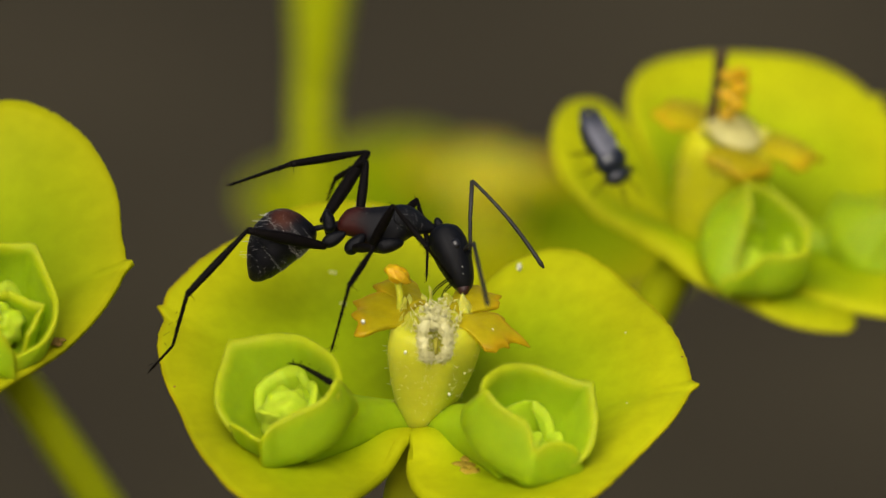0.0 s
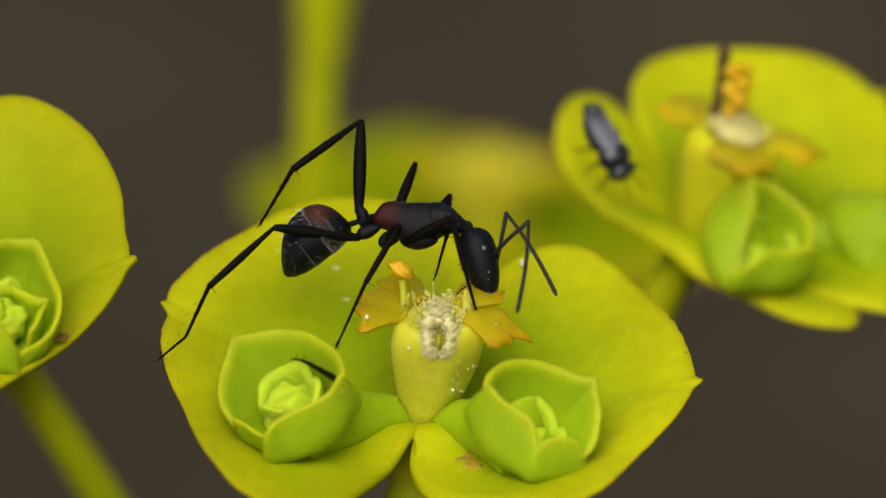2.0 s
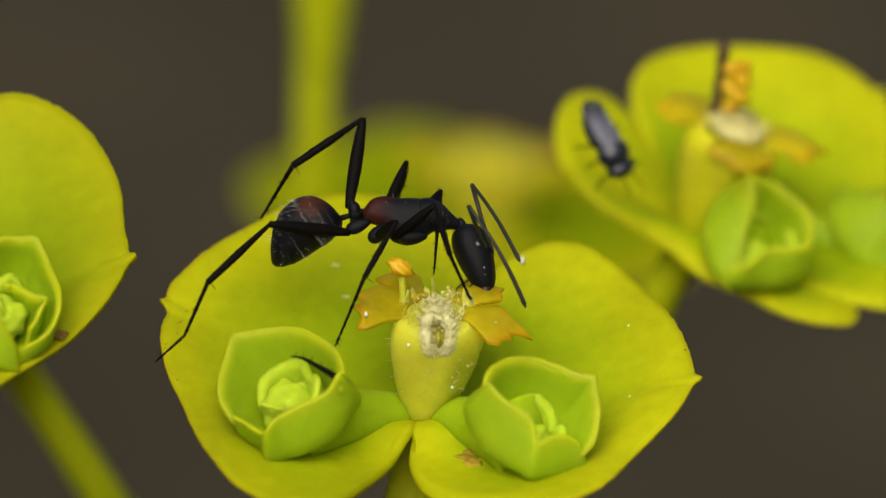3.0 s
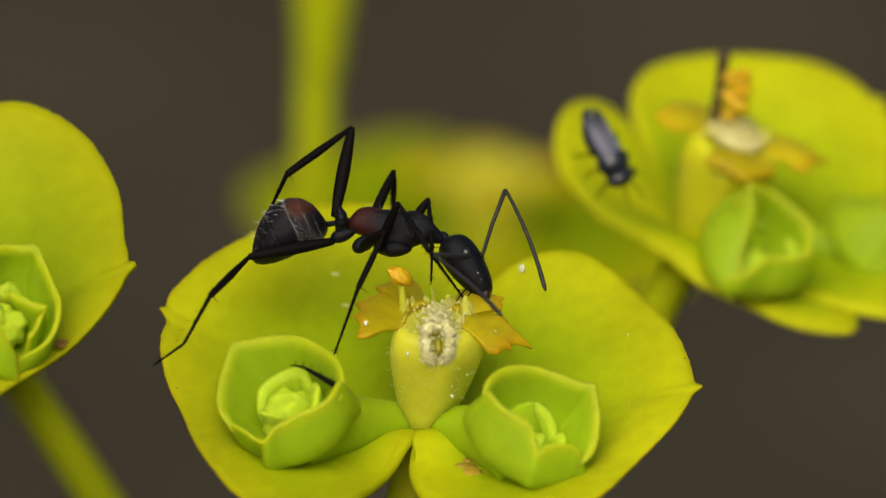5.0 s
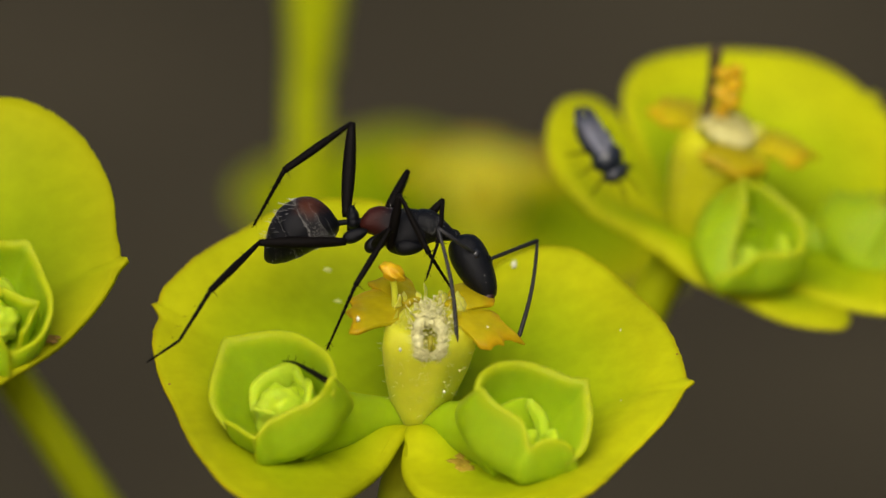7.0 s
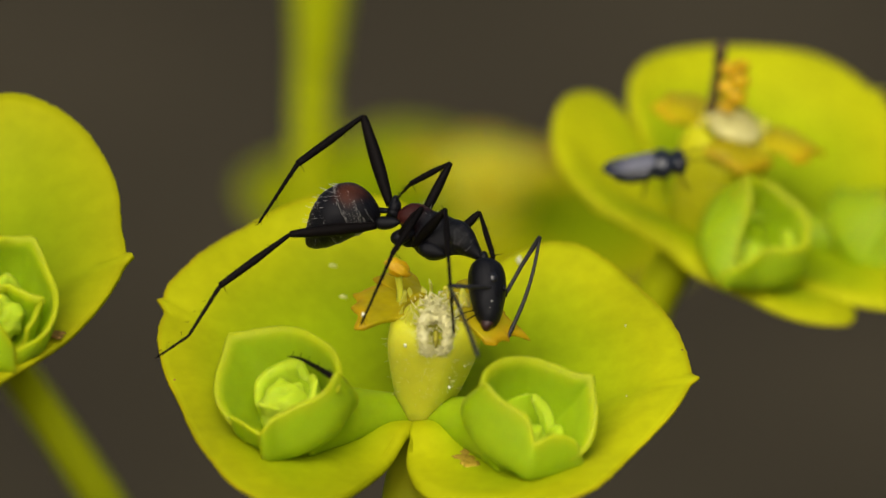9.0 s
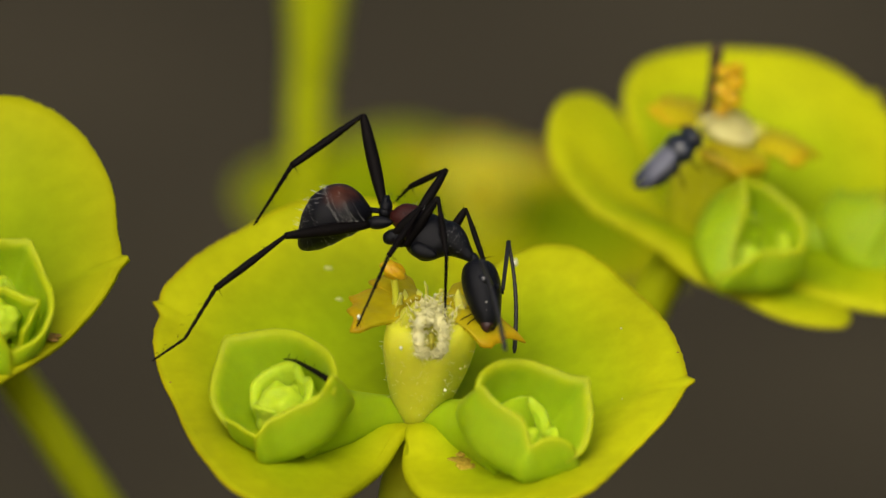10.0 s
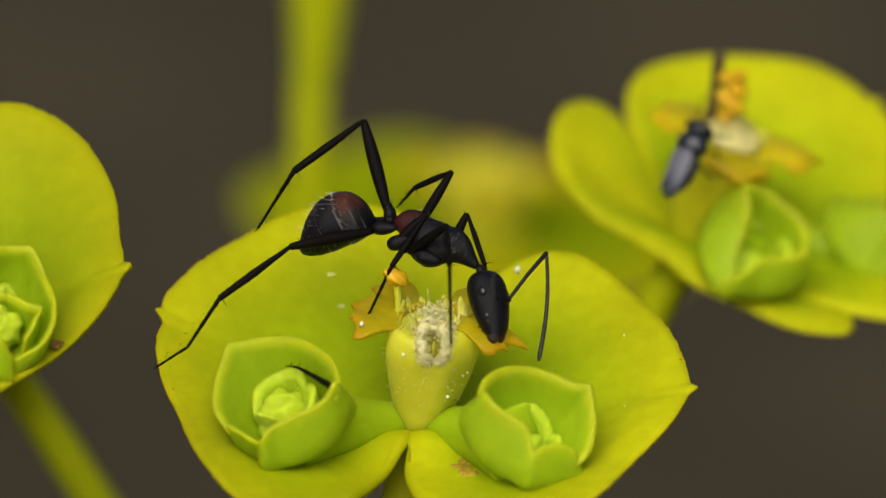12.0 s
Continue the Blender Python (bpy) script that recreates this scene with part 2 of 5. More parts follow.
# ---- ground ----
def ground():
    bm = bmesh.new()
    bmesh.ops.create_circle(bm, cap_ends=True, segments=64, radius=900000)
    ob = part("ground", bm, SOIL, None, "bare dark brown soil far below the flowers", smooth=False)
    tagged(ob, category="ground", kind="structure")


ground()


# ---- flower heads ----
def radius_at(rim, angle):
    """The rim's distance at an angle, smooth through the rows (degrees, mm)."""
    for k in range(len(rim) - 1):
        (a0, r0), (a1, r1) = rim[k], rim[k + 1]
        if a0 <= angle <= a1:
            m0 = (r1 - rim[k - 1][1]) / (a1 - rim[k - 1][0]) if k else (r1 - r0) / (a1 - a0)
            m1 = (rim[k + 2][1] - r0) / (rim[k + 2][0] - a0) if k + 2 < len(rim) else (r1 - r0) / (a1 - a0)
            s, h = (angle - a0) / (a1 - a0), a1 - a0
            return ((2 * s ** 3 - 3 * s * s + 1) * r0 + (s ** 3 - 2 * s * s + s) * h * m0
                    + (3 * s * s - 2 * s ** 3) * r1 + (s ** 3 - s * s) * h * m1)
    return rim[0][1] if angle < rim[0][0] else rim[-1][1]


def leaf_height(ang, r, cup, asym, tip, seed, lift=0.0):
    """How high a bract stands over the flower's foot at an angle and a distance."""
    th = radians(ang)
    z = (cup + asym * math.sin(th)) * (r / 8) ** 2 + lift
    z += 0.16 * (r / 6) * noise.noise(Vector((r * 0.35 * math.cos(th), r * 0.35 * math.sin(th), seed)))
    z -= 0.10 * math.exp(-(((ang - tip) / 57.3 * r) / 0.45) ** 2) * (r / 8)
    return z + 0.45 * math.exp(-((r - 1.5) / 0.9) ** 2) * max(0, -math.sin(th)) ** 0.6


def bract(parent, rim, cup, asym, tip, seed, lift=0.0, label="", around=240, out=28, mat=None, notch=None, yellow=1.0):
    """A broad heart-shaped leaf round the flower's cup. rim: (degrees, mm), rising; tip: the angle of its point."""
    a0, a1 = rim[0][0], rim[-1][0]

    def f(u, v):
        ang = a0 + (a1 - a0) * u
        full = max(radius_at(rim, ang), 0.3)
        full *= 1 + 0.003 * noise.noise(Vector((ang * 0.4, seed, 0))) + 0.003 * noise.noise(Vector((ang * 1.7, seed, 4)))
        full += 0.26 * math.exp(-(abs(ang - tip) / 1.1) ** 1.5)
        r = 0.25 + (full - 0.25) * v
        th = radians(ang)
        z = leaf_height(ang, r, cup, asym, tip, seed, lift) - 0.18 * max(0, v - 0.86) / 0.14
        return Vector((r * math.cos(th), r * math.sin(th), z))

    def near(u, v):
        # The lobe beside the notch is yellow all over; paler up to the crease as painted light.
        away = 360 if notch is None else abs(a0 + (a1 - a0) * u - notch)
        return max(0.85 * max(0, 1 - away / 52) ** 0.7, 0.75 * max(0, 1 - away / 95) ** 0.5 * v ** 1.5)

    bm = shell(around, out, f, 0.20, lambda u, v: max(yellow * v ** 2.8, 0.9 * (2 * abs(u - 0.5)) ** 14 * (0.3 + v), near(u, v)))
    return part("bract", bm, mat or LEAF, parent, label)


def bud_leaf(parent, centre, turn, rim, foot, bulge, seed, mat=None, thick=0.18, tip=None):
    """A cupped leaflet of a bud. rim: (degrees, distance, height in mm), rising; foot: the distance below; tip: the angle of its point."""
    far, high = [(a, r) for a, r, h in rim], [(a, h) for a, r, h in rim]

    def f(u, v):
        a = rim[0][0] + (rim[-1][0] - rim[0][0]) * u
        r1, h1 = radius_at(far, a), radius_at(high, a)
        if tip is not None:
            soft = 0.4 if thick > 0.22 else 1.0
            h1 += 0.13 * soft * math.exp(-((a - tip) / (7 / soft)) ** 2)
            r1 += 0.08 * soft * math.exp(-((a - tip) / 6) ** 2)
        s = v ** 0.9
        r = foot + (r1 - foot) * s + bulge * math.sin(math.pi * v ** 0.75) + 0.045 * noise.noise(Vector((a * 0.04, v * 2, seed)))
        h = h1 * v ** 1.25 + 0.03 * v * noise.noise(Vector((a * 0.09, seed, 2)))
        return centre + turn @ Vector((r * math.cos(radians(a)), r * math.sin(radians(a)), h))

    return part("bud_leaf", shell(40, 16, f, thick, lambda u, v: max(v ** 10, abs(2 * u - 1) ** 12 * 0.8)), mat or BUD, parent)


def bud(parent, centre, lean, leaves, seed, root=(0, 0, 0.25), core=(), stalk=0.5, heart=0.66, sunk=0.15):
    """A green side bud on a thick stalk: leaflets (rim, foot, bulge, tip) round paler, fleshy core leaflets of the same kind."""
    turn = Euler((radians(lean[0]), radians(lean[1]), 0)).to_matrix()
    c = Vector(centre)
    bm = ball(c + turn @ Vector((-0.05, 0.0, 0.98 - sunk)), (heart, heart, heart * 0.94), lumps=0.32, u=28, v=20)
    holder = part("bud", bm, CORE, parent, "pale green bud core among cupped leaflets")
    for k, (rim, foot, bulge, tip) in enumerate(core):
        bud_leaf(holder, c + turn @ Vector((0, 0, 0.15 - sunk)), turn, rim, foot, bulge, seed + 40 + k, CORE, 0.26, tip)
    for k, (rim, foot, bulge, tip) in enumerate(leaves):
        bud_leaf(holder, c, turn, rim, foot, bulge, seed + k, tip=tip)
    if stalk:
        line = smooth_points([root, (Vector(root) * 0.5 + c * 0.5) + Vector((0, 0, 0.12)), c + turn @ Vector((0, 0, 0.2))], 5)
        part("bud_stalk", tube(line, [stalk * (1.0 + 1.2 * (k / (len(line) - 1)) ** 1.6) for k in range(len(line))], 20), BUD, holder, "short thick green stalk")
    return holder


def cyathium(parent, glands, seed, size=1.0, height=4.0, bloom=True, mat=None, fluff=True, lean=0.0, open_mouth=True, ripe=False):
    """The flower's pale urn with its glands, lobes and felt; axis z, foot at the parent's origin, its top leaning aside."""
    rnd = random.Random(seed)
    prof = [(0.20, -0.25), (0.52, 0.02), (0.78, 0.5), (0.98, 1.1), (1.16, 1.75), (1.31, 2.5), (1.38, 3.0), (1.36, 3.4), (1.22, 3.72), (0.98, 3.82), (0.72, 3.7), (0.4, 3.45), (0.02, 3.4)]
    line = smooth_points([(r, z, 0) for r, z in prof], 3)
    scale = height / 4

    def aside(z):
        return lean * (max(z, 0) / 2.7) ** 0.6

    bm = bmesh.new()
    rings = []
    for q in line:
        ring = []
        for k in range(48):
            a = 2 * math.pi * k / 48
            r = max(q.x, 0.02) * (1 + 0.045 * math.cos(5 * a + 0.6) * min(1, max(q.y, 0) / 2)) + 0.05 * noise.noise(Vector((math.cos(a) * 1.6, math.sin(a) * 1.6, q.y * 0.8 + seed)))
            dip = 0.42 * math.exp(-(((a - 4.72) / 0.36) ** 2)) * min(1, max(0, q.y - 2.6) / 1.1) * min(1, q.x / 0.9)
            ring.append(bm.verts.new((r * size * math.cos(a) + aside(q.y), r * size * math.sin(a), (q.y - dip) * scale)))
        rings.append(ring)
    for a, b in zip(rings, rings[1:]):
        for k in range(48):
            bm.faces.new((a[k], a[(k + 1) % 48], b[(k + 1) % 48], b[k]))
    urn = part("cyathium", bm, mat or CUP, parent, "pale yellow-green flower cup with a felted mouth")
    top, side = height, aside(3.5)
    for g, (ang, width, inner, reach, droop, horns) in enumerate(glands):
        # A fleshy plate on the rim, ragged outside and drawn out into short horns.
        def f(u, v):
            a = radians(ang + (u - 0.5) * width * (0.8 + 0.2 * v))
            full = reach * (0.90 - 0.10 * (2 * u - 1) ** 4)
            full += 0.07 * noise.noise(Vector((u * 7, g, seed))) + 0.05 * noise.noise(Vector((u * 19, g, seed)))
            for at, long in horns:
                full += long * math.exp(-(abs(u - at) / 0.085) ** 1.3)
            r = inner + (full - inner) * v
            w = max(0, (r - inner) / (reach - inner))
            z = top - 0.18 - droop * w ** 1.5 - 0.10 * (2 * u - 1) ** 2 + 0.08 * math.sin(math.pi * min(w, 1)) + 0.16 * noise.noise(Vector((r * math.cos(a) * 1.1, r * math.sin(a) * 1.1, seed + g)))
            return Vector((r * math.cos(a) + side, r * math.sin(a), z))

        part("gland", shell(48, 12, f, 0.15, lambda u, v: v ** 4), RIPE if ripe else GLAND, urn, "translucent ochre nectar gland with short horns")
    if not fluff:
        return urn
    for k in range(15):
        # Ragged, thin lobes of the rim between the glands.
        a, tall, wide = radians(-35 + 250 * k / 14 + rnd.gauss(0, 5)), rnd.uniform(0.15, 0.5), rnd.uniform(0.03, 0.09)
        if k < 3:
            # The largest ones, creamy and blunt.
            a, tall, wide = radians((20, 62, 152)[k]), (0.50, 0.38, 0.46)[k], (0.21, 0.15, 0.12)[k]
        ring = [(1.06 * size, top - 0.45), (1.02 * size, top - 0.1), (0.92 * size + rnd.gauss(0, 0.06), top + tall - 0.1)]
        line = smooth_points([(side + r * math.cos(a + 0.06 * q), r * math.sin(a + 0.06 * q), z) for q, (r, z) in enumerate(ring)], 5)
        bm = tube(line, [wide * w for w in (0.8, 1.0, 1.05, 1.1, 1.1, 1.05, 1.0, 0.9, 0.75, 0.55, 0.2)], 10, flat=0.45)
        for v in bm.verts:
            v.co += 0.10 * noise.noise_vector(v.co * 5)
        part("lobe", bm, LOBE, urn, "pale yellow ragged lobe")
    part("mouth", ball((side + 0.03, -1.22 * size, 3.62 * scale), (0.085, 0.22, 0.26), turn=Euler((radians(-30), 0, 0)).to_matrix(), lumps=0.3), SLIT, urn, "olive slit of the mouth")
    # Felt: two ragged arms over the front of the mouth that meet above it.
    arms = smooth_points([(-0.14, -1.40, 3.26), (-0.28, -1.36, 3.42), (-0.34, -1.16, 3.74), (-0.30, -0.72, 3.98), (-0.10, -0.40, 4.06), (0.05, -0.66, 4.05), (0.22, -0.66, 4.02), (0.36, -0.82, 3.94), (0.38, -1.20, 3.74),
                          (0.34, -1.36, 3.46), (0.22, -1.40, 3.28)], 6)
    if not open_mouth:
        arms = [Vector((r * math.cos(a), r * math.sin(a), 4.12 - 0.25 * r * r)) for r in (0.1, 0.3, 0.5, 0.7) for a in (0.5 * k + r for k in range(13))]
    bm = tube([(side + p.x * size, p.y * size, p.z * scale) for p in arms], [0.10 + 0.07 * noise.noise(p * 4) + (0.06 if p.y > -0.9 else 0) for p in arms], 10)
    for v in bm.verts:
        v.co += 0.09 * noise.noise_vector(v.co * 6)
    for k in range(1000 if bloom else 60):
        c = rnd.choice(arms) 
        spread = 0.09 if c.y < -1 else 0.16
        p = Vector((side + c.x * size + rnd.gauss(0, spread), c.y * size + rnd.gauss(0, 0.04), c.z * scale + rnd.gauss(0, spread)))
        w = rnd.uniform(0.014, 0.036)
        ball(p, (w * rnd.uniform(0.6, 1.6), w, w * rnd.uniform(0.7, 1.8)), bm, lumps=1.4, u=7, v=5)
    for k in range(1500 if bloom else 40):
        c = rnd.choice(arms)
        p = Vector((side + c.x * size + rnd.gauss(0, 0.07), c.y * size + rnd.gauss(0, 0.04), c.z * scale + rnd.gauss(0, 0.05)))
        q = p + Vector((rnd.gauss(0, 0.09), rnd.gauss(-0.06, 0.05), rnd.gauss(0.06, 0.09)))
        tube([p, q], [0.014, 0.005], 3, bm=bm)
    for k in range(190 if bloom and open_mouth else 0):
        # A ragged tuft that rises out of the mouth.
        p = Vector((side + rnd.gauss(0.02, 0.22), rnd.gauss(0.0, 0.26), top + abs(rnd.gauss(0, 0.14))))
        w = rnd.uniform(0.012, 0.035)
        ball(p, (w * rnd.uniform(0.6, 1.5), w, w * rnd.uniform(0.8, 2.6)), bm, lumps=1.4, u=7, v=5)
        q = p + Vector((rnd.gauss(0, 0.09), rnd.gauss(-0.04, 0.06), rnd.gauss(0.08, 0.08)))
        tube([p, q], [0.018, 0.006], 4, bm=bm)
    for k in range(55 if bloom else 0):
        # Longer threads that stand in the mouth behind.
        a, r = rnd.uniform(0.2, 2.94), size * rnd.uniform(0.2, 1.0)
        p = Vector((side + r * math.cos(a), r * math.sin(a) - 0.3, top - 0.4))
        tube([p, p + Vector((rnd.gauss(0, 0.12), rnd.gauss(0, 0.12), rnd.uniform(0.05, 0.5)))], [0.026, 0.008], 4, bm=bm)
    for k in range(150 if bloom else 0):
        # Loose specks and fine down on the urn's skin.
        a, z = rnd.gauss(-1.45, 0.15 if rnd.random() < 0.3 else 1.0), 0.4 + rnd.betavariate(2.6, 1.3) * 2.7
        r = np.interp(z, (0, 0.5, 1.1, 1.75, 2.5, 3.1), (0.52, 0.78, 0.98, 1.16, 1.31, 1.38)) * size
        p = Vector((r * math.cos(a) + aside(z), r * math.sin(a), z * scale))
        if rnd.random() < 0.08:
            w = rnd.uniform(0.018, 0.045)
            ball(p, (w, w, w), bm, lumps=1.0, u=7, v=5)
        else:
            tube([p, p + Vector((0.13 * math.cos(a) + rnd.gauss(0, 0.05), 0.10 * math.sin(a), rnd.gauss(0.07, 0.08)))], [0.007, 0.003], 4, bm=bm)
    tagged(part("fluff", bm, FLUFF if open_mouth else PALE_CAP, urn, "whitish felt and down round the mouth"), kind="stuff")
    return urn


def stamen(urn, foot, tip, knob, label="orange anther on a short stalk"):
    bm = tube(smooth_points([foot, (Vector(foot) + Vector(tip)) / 2 + Vector((0.05, 0, 0)), tip], 4), [0.10] * 9, 10)
    ob = part("stamen", bm, CUP, urn, "pale green stalk")
    bm = ball(Vector(tip) + Vector((0.03, -0.02, 0.05)), (knob * 1.45, knob * 0.95, knob * 0.72), turn=Euler((0, radians(34), 0)).to_matrix(), lumps=0.35, u=20, v=14)
    return part("anther", bm, ANTHER, urn, label)


def flower_matrix(x, y, z, tilt, roll):
    return LEAN @ pose(x * MM, y * MM, z * MM, 0, roll, 0) @ pose(0, 0, 0, tilt, 0, 0)


def stem(parent, base, points, r0, r1, mat=None):
    """A stem from the flower's foot down to the soil; points in the leaning frame, the last one carried on to the ground."""
    inv = parent.matrix_basis.inverted()
    last = spot(*points[-1])
    drop = Vector((last.x, last.y, -0.01))
    pts = [parent.matrix_basis.inverted() @ spot(*p) / MM for p in points] + [inv @ drop / MM]
    line = smooth_points([Vector(base), *pts[:-1]], 6) + [pts[-2].lerp(pts[-1], k) for k in (0.1, 0.4, 0.7, 1.0)]
    n = len(line)
    return part("stem", tube(line, [r0 + (r1 - r0) * k / (n - 1) for k in range(n)], 14), mat or STEM, parent, "smooth yellow-green stem")


MAIN = thing("spurge_flower", flower_matrix(-0.74, 1.5, -5.31, 30, 0),
             "yellow-green spurge flower head with two round bracts and buds", "flower", "spurge flowers")
bract(MAIN, [(71, 6.2), (83, 7.17), (93, 7.83), (102, 8.18), (117, 8.37), (131, 8.26), (147, 8.25), (156, 8.3), (161, 8.02), (169, 7.92), (179, 7.6), (194, 7.2),
             (216, 7.5), (231, 8.0), (243, 7.9), (248, 6.2), (250.5, 3.4), (253, 2.2), (257, 1.4), (259, 0.7)], 2.2, 1.0, 159.5, 3, notch=262)
bract(MAIN, [(-96, 0.8), (-95.6, 1.6), (-95, 2.7), (-87, 4.9), (-74, 6.7), (-63, 7.6), (-52, 8.0), (-34, 7.6), (-17, 8.0), (-8, 8.15), (1, 8.0), (10, 7.85), (27, 7.66),
             (42, 7.71), (53, 7.53), (62, 7.03), (69, 6.22), (76, 4.9)], 2.2, 1.0, -7.3, 11, lift=0.05, notch=-98)
URN = cyathium(MAIN, [(165, 74, 0.9, 2.55, 0.08, ((0.34, 0.45), (0.62, 0.15), (0.95, 0.35))), (-6, 64, 0.85, 2.30, 0.50, ((0.52, 0.75), (0.30, 0.2), (0.10, 0.15))),
                      (122, 34, 0.85, 2.75, 0.0, ((0.80, 0.30), (0.2, 0.15))), (44, 46, 0.85, 2.45, 0.05, ((0.3, 0.2), (0.75, 0.2)))], 5, 1.0, 3.9, lean=0.42)
# Pollen grains on the cup, and pale balls that stand for glints of nectar.
for ang, dist, high, big in ((-62, 1.20, 1.78, 0.045), (-122, 1.38, 3.30, 0.05), (-95, 1.12, 1.55, 0.03), (196, 2.05, 3.98, 0.06), (-14, 1.9, 3.62, 0.04), (-75, 1.32, 2.35, 0.028)):
    part("grain_or_glint", ball((0.36 + dist * math.cos(radians(ang)), dist * math.sin(radians(ang)), high), (big, big, big * 1.2), lumps=0.8, u=8, v=6), GRAIN, URN, "pale grain on the cup, for pollen and nectar glints")
stamen(URN, (-0.55, 0.4, 3.6), (-0.62, 0.75, 4.78), 0.30)
bud(MAIN, (-3.62, -2.1, 1.15), (14, -14),
    [([(-30, 2.1, 2.0), (-4, 1.95, 2.25), (29, 1.72, 2.3), (54, 1.69, 2.35), (94, 1.85, 2.35), (119, 2.1, 2.35), (129, 2.14, 2.36), (152, 1.96, 2.2), (178, 1.97, 2.0), (190, 1.98, 1.8), (209, 1.87, 1.4)],
      0.5, 0.12, 126),
     ([(244, 1.88, 1.5), (251, 1.88, 1.75), (262, 1.50, 1.9), (292, 1.38, 2.0), (321, 1.72, 2.1), (338, 1.93, 2.3), (350, 2.0, 1.7)], 1.0, 0.62, 337),
     ([(196, 1.74, 1.2), (208, 1.80, 1.66), (222, 1.71, 1.62), (246, 1.84, 1.56), (254, 1.8, 1.2)], 0.8, 0.40, None)],
    20, root=(-0.3, 0.1, 0.2),
    core=[([(20, 0.9, 1.3), (50, 1.05, 1.75), (95, 0.95, 1.72), (150, 0.95, 1.55), (185, 0.9, 1.2)], 0.4, 0.2, 52), ([(-75, 0.85, 1.1), (-30, 1.05, 1.5), (20, 1.02, 1.55), (45, 0.9, 1.2)], 0.4, 0.25, 0), ([(165, 0.75, 1.1), (200, 0.8, 1.45), (250, 0.62, 1.40), (290, 0.6, 1.0)], 0.3, 0.2, 205)], heart=0.8, stalk=0.60, sunk=0.2)
bud(MAIN, (3.1, -3.2, 1.15), (14, 12),
    [([(-52, 1.8, 0.9), (-43, 1.93, 1.1), (-27, 2.02, 1.4), (-8, 1.89, 1.8), (12, 1.79, 2.1), (31, 1.75, 2.25), (49, 1.40, 2.25), (83, 1.25, 2.3), (120, 1.38, 2.35), (153, 1.63, 2.3), (171, 1.75, 2.25), (186, 1.75, 1.9)],
      0.5, 0.12, 32),
     ([(166, 1.75, 1.5), (186, 1.57, 2.22), (208, 1.24, 2.2), (237, 0.92, 2.1), (259, 1.02, 1.98), (270, 1.48, 1.68), (276, 1.50, 1.64), (292, 1.33, 1.75), (311, 1.42, 1.7), (320, 1.70, 1.55), (330, 1.75, 1.0)],
      1.0, 0.72, 187)],
    30, root=(0.3, 0.1, 0.2),
    core=[([(20, 0.9, 1.2), (60, 0.92, 1.72), (110, 0.92, 1.8), (165, 0.95, 1.5)], 0.4, 0.2, 85), ([(-65, 0.95, 1.2), (-25, 1.0, 1.5), (10, 0.95, 1.5), (35, 0.85, 1.1)], 0.4, 0.25, -10),
          ([(190, 0.55, 1.5), (235, 0.62, 2.0), (285, 0.5, 1.7)], 0.25, 0.12, 245)], stalk=0.60, sunk=0.8)
stem(MAIN, (0, 0, -0.1), [(-0.9, 2.2, -6.6), (-1.2, 2.5, -9), (-2, 2, -20)], 0.62, 0.9)

LEFT = thing("spurge_flower", flower_matrix(-16.48, 0.5, -2.66, 30, 0),
             "yellow-green spurge flower head with a brown-scarred bract", "flower", "spurge flowers")
bract(LEFT, [(-80, 5.0), (-67, 6.0), (-49, 5.4), (-34, 5.45), (-15, 5.97), (0, 6.73), (10, 7.2), (22, 7.46), (31, 7.91), (41, 8.33), (52, 8.71), (62, 8.82),
             (69, 8.63), (78, 8.17), (88, 7.1)], 2.2, 1.0, 10.5, 17, notch=-90, yellow=0.7, mat=LEAF_DARKER)
bract(LEFT, [(95, 7.0), (110, 8.0), (130, 8.2), (160, 8.0), (190, 7.4), (220, 7.3), (245, 7.0), (260, 3.0)], 2.2, 1.0, 160, 19, mat=LEAF_DARKER)
cyathium(LEFT, [(178, 70, 0.9, 2.5, 0.5, ((0.3, 0.3), (0.7, 0.3))), (-8, 62, 0.9, 2.6, 0.45, ((0.3, 0.3), (0.7, 0.3))), (80, 60, 0.9, 2.1, 0.0, ((0.5, 0.3),))], 6, 1.0, 4.0, bloom=False)
bud(LEFT, (3.4, -1.9, 0.90), (14, 12),
    [([(-70, 1.3, 0.8), (-59, 1.35, 1.0), (-32, 1.55, 1.5), (-13, 1.52, 1.8), (17, 1.46, 2.0), (48, 1.59, 2.1), (74, 2.0, 2.3), (94, 2.02, 2.3), (132, 1.70, 2.3), (170, 1.7, 2.1)], 0.9, 0.3, 76),
     ([(-40, 0.95, 1.2), (-5, 0.98, 1.65), (7, 1.0, 1.75), (23, 0.62, 1.85), (60, 0.45, 1.85), (120, 0.5, 1.8)], 0.5, 0.3, 7),
     ([(170, 1.6, 1.5), (200, 1.5, 2.1), (240, 1.1, 2.0), (275, 1.2, 1.5), (290, 1.3, 1.0)], 0.9, 0.7, 200)],
    40, root=(0.3, 0.1, 0.2), core=[([(40, 0.7, 1.4), (90, 0.75, 1.9), (150, 0.7, 1.7), (200, 0.7, 1.2)], 0.3, 0.2, 100), ([(150, 0.4, 1.4), (200, 0.45, 1.8), (260, 0.4, 1.5)], 0.2, 0.15, 200)])
stem(LEFT, (0, 0, -0.1), [(-15.9, 10, -2.7), (-14.6, 21, -3.1), (-13.38, 25, -4.98), (-11.27, 25, -8.1), (-9.8, 25, -10.5)], 0.55, 0.74, DARK_STEM)

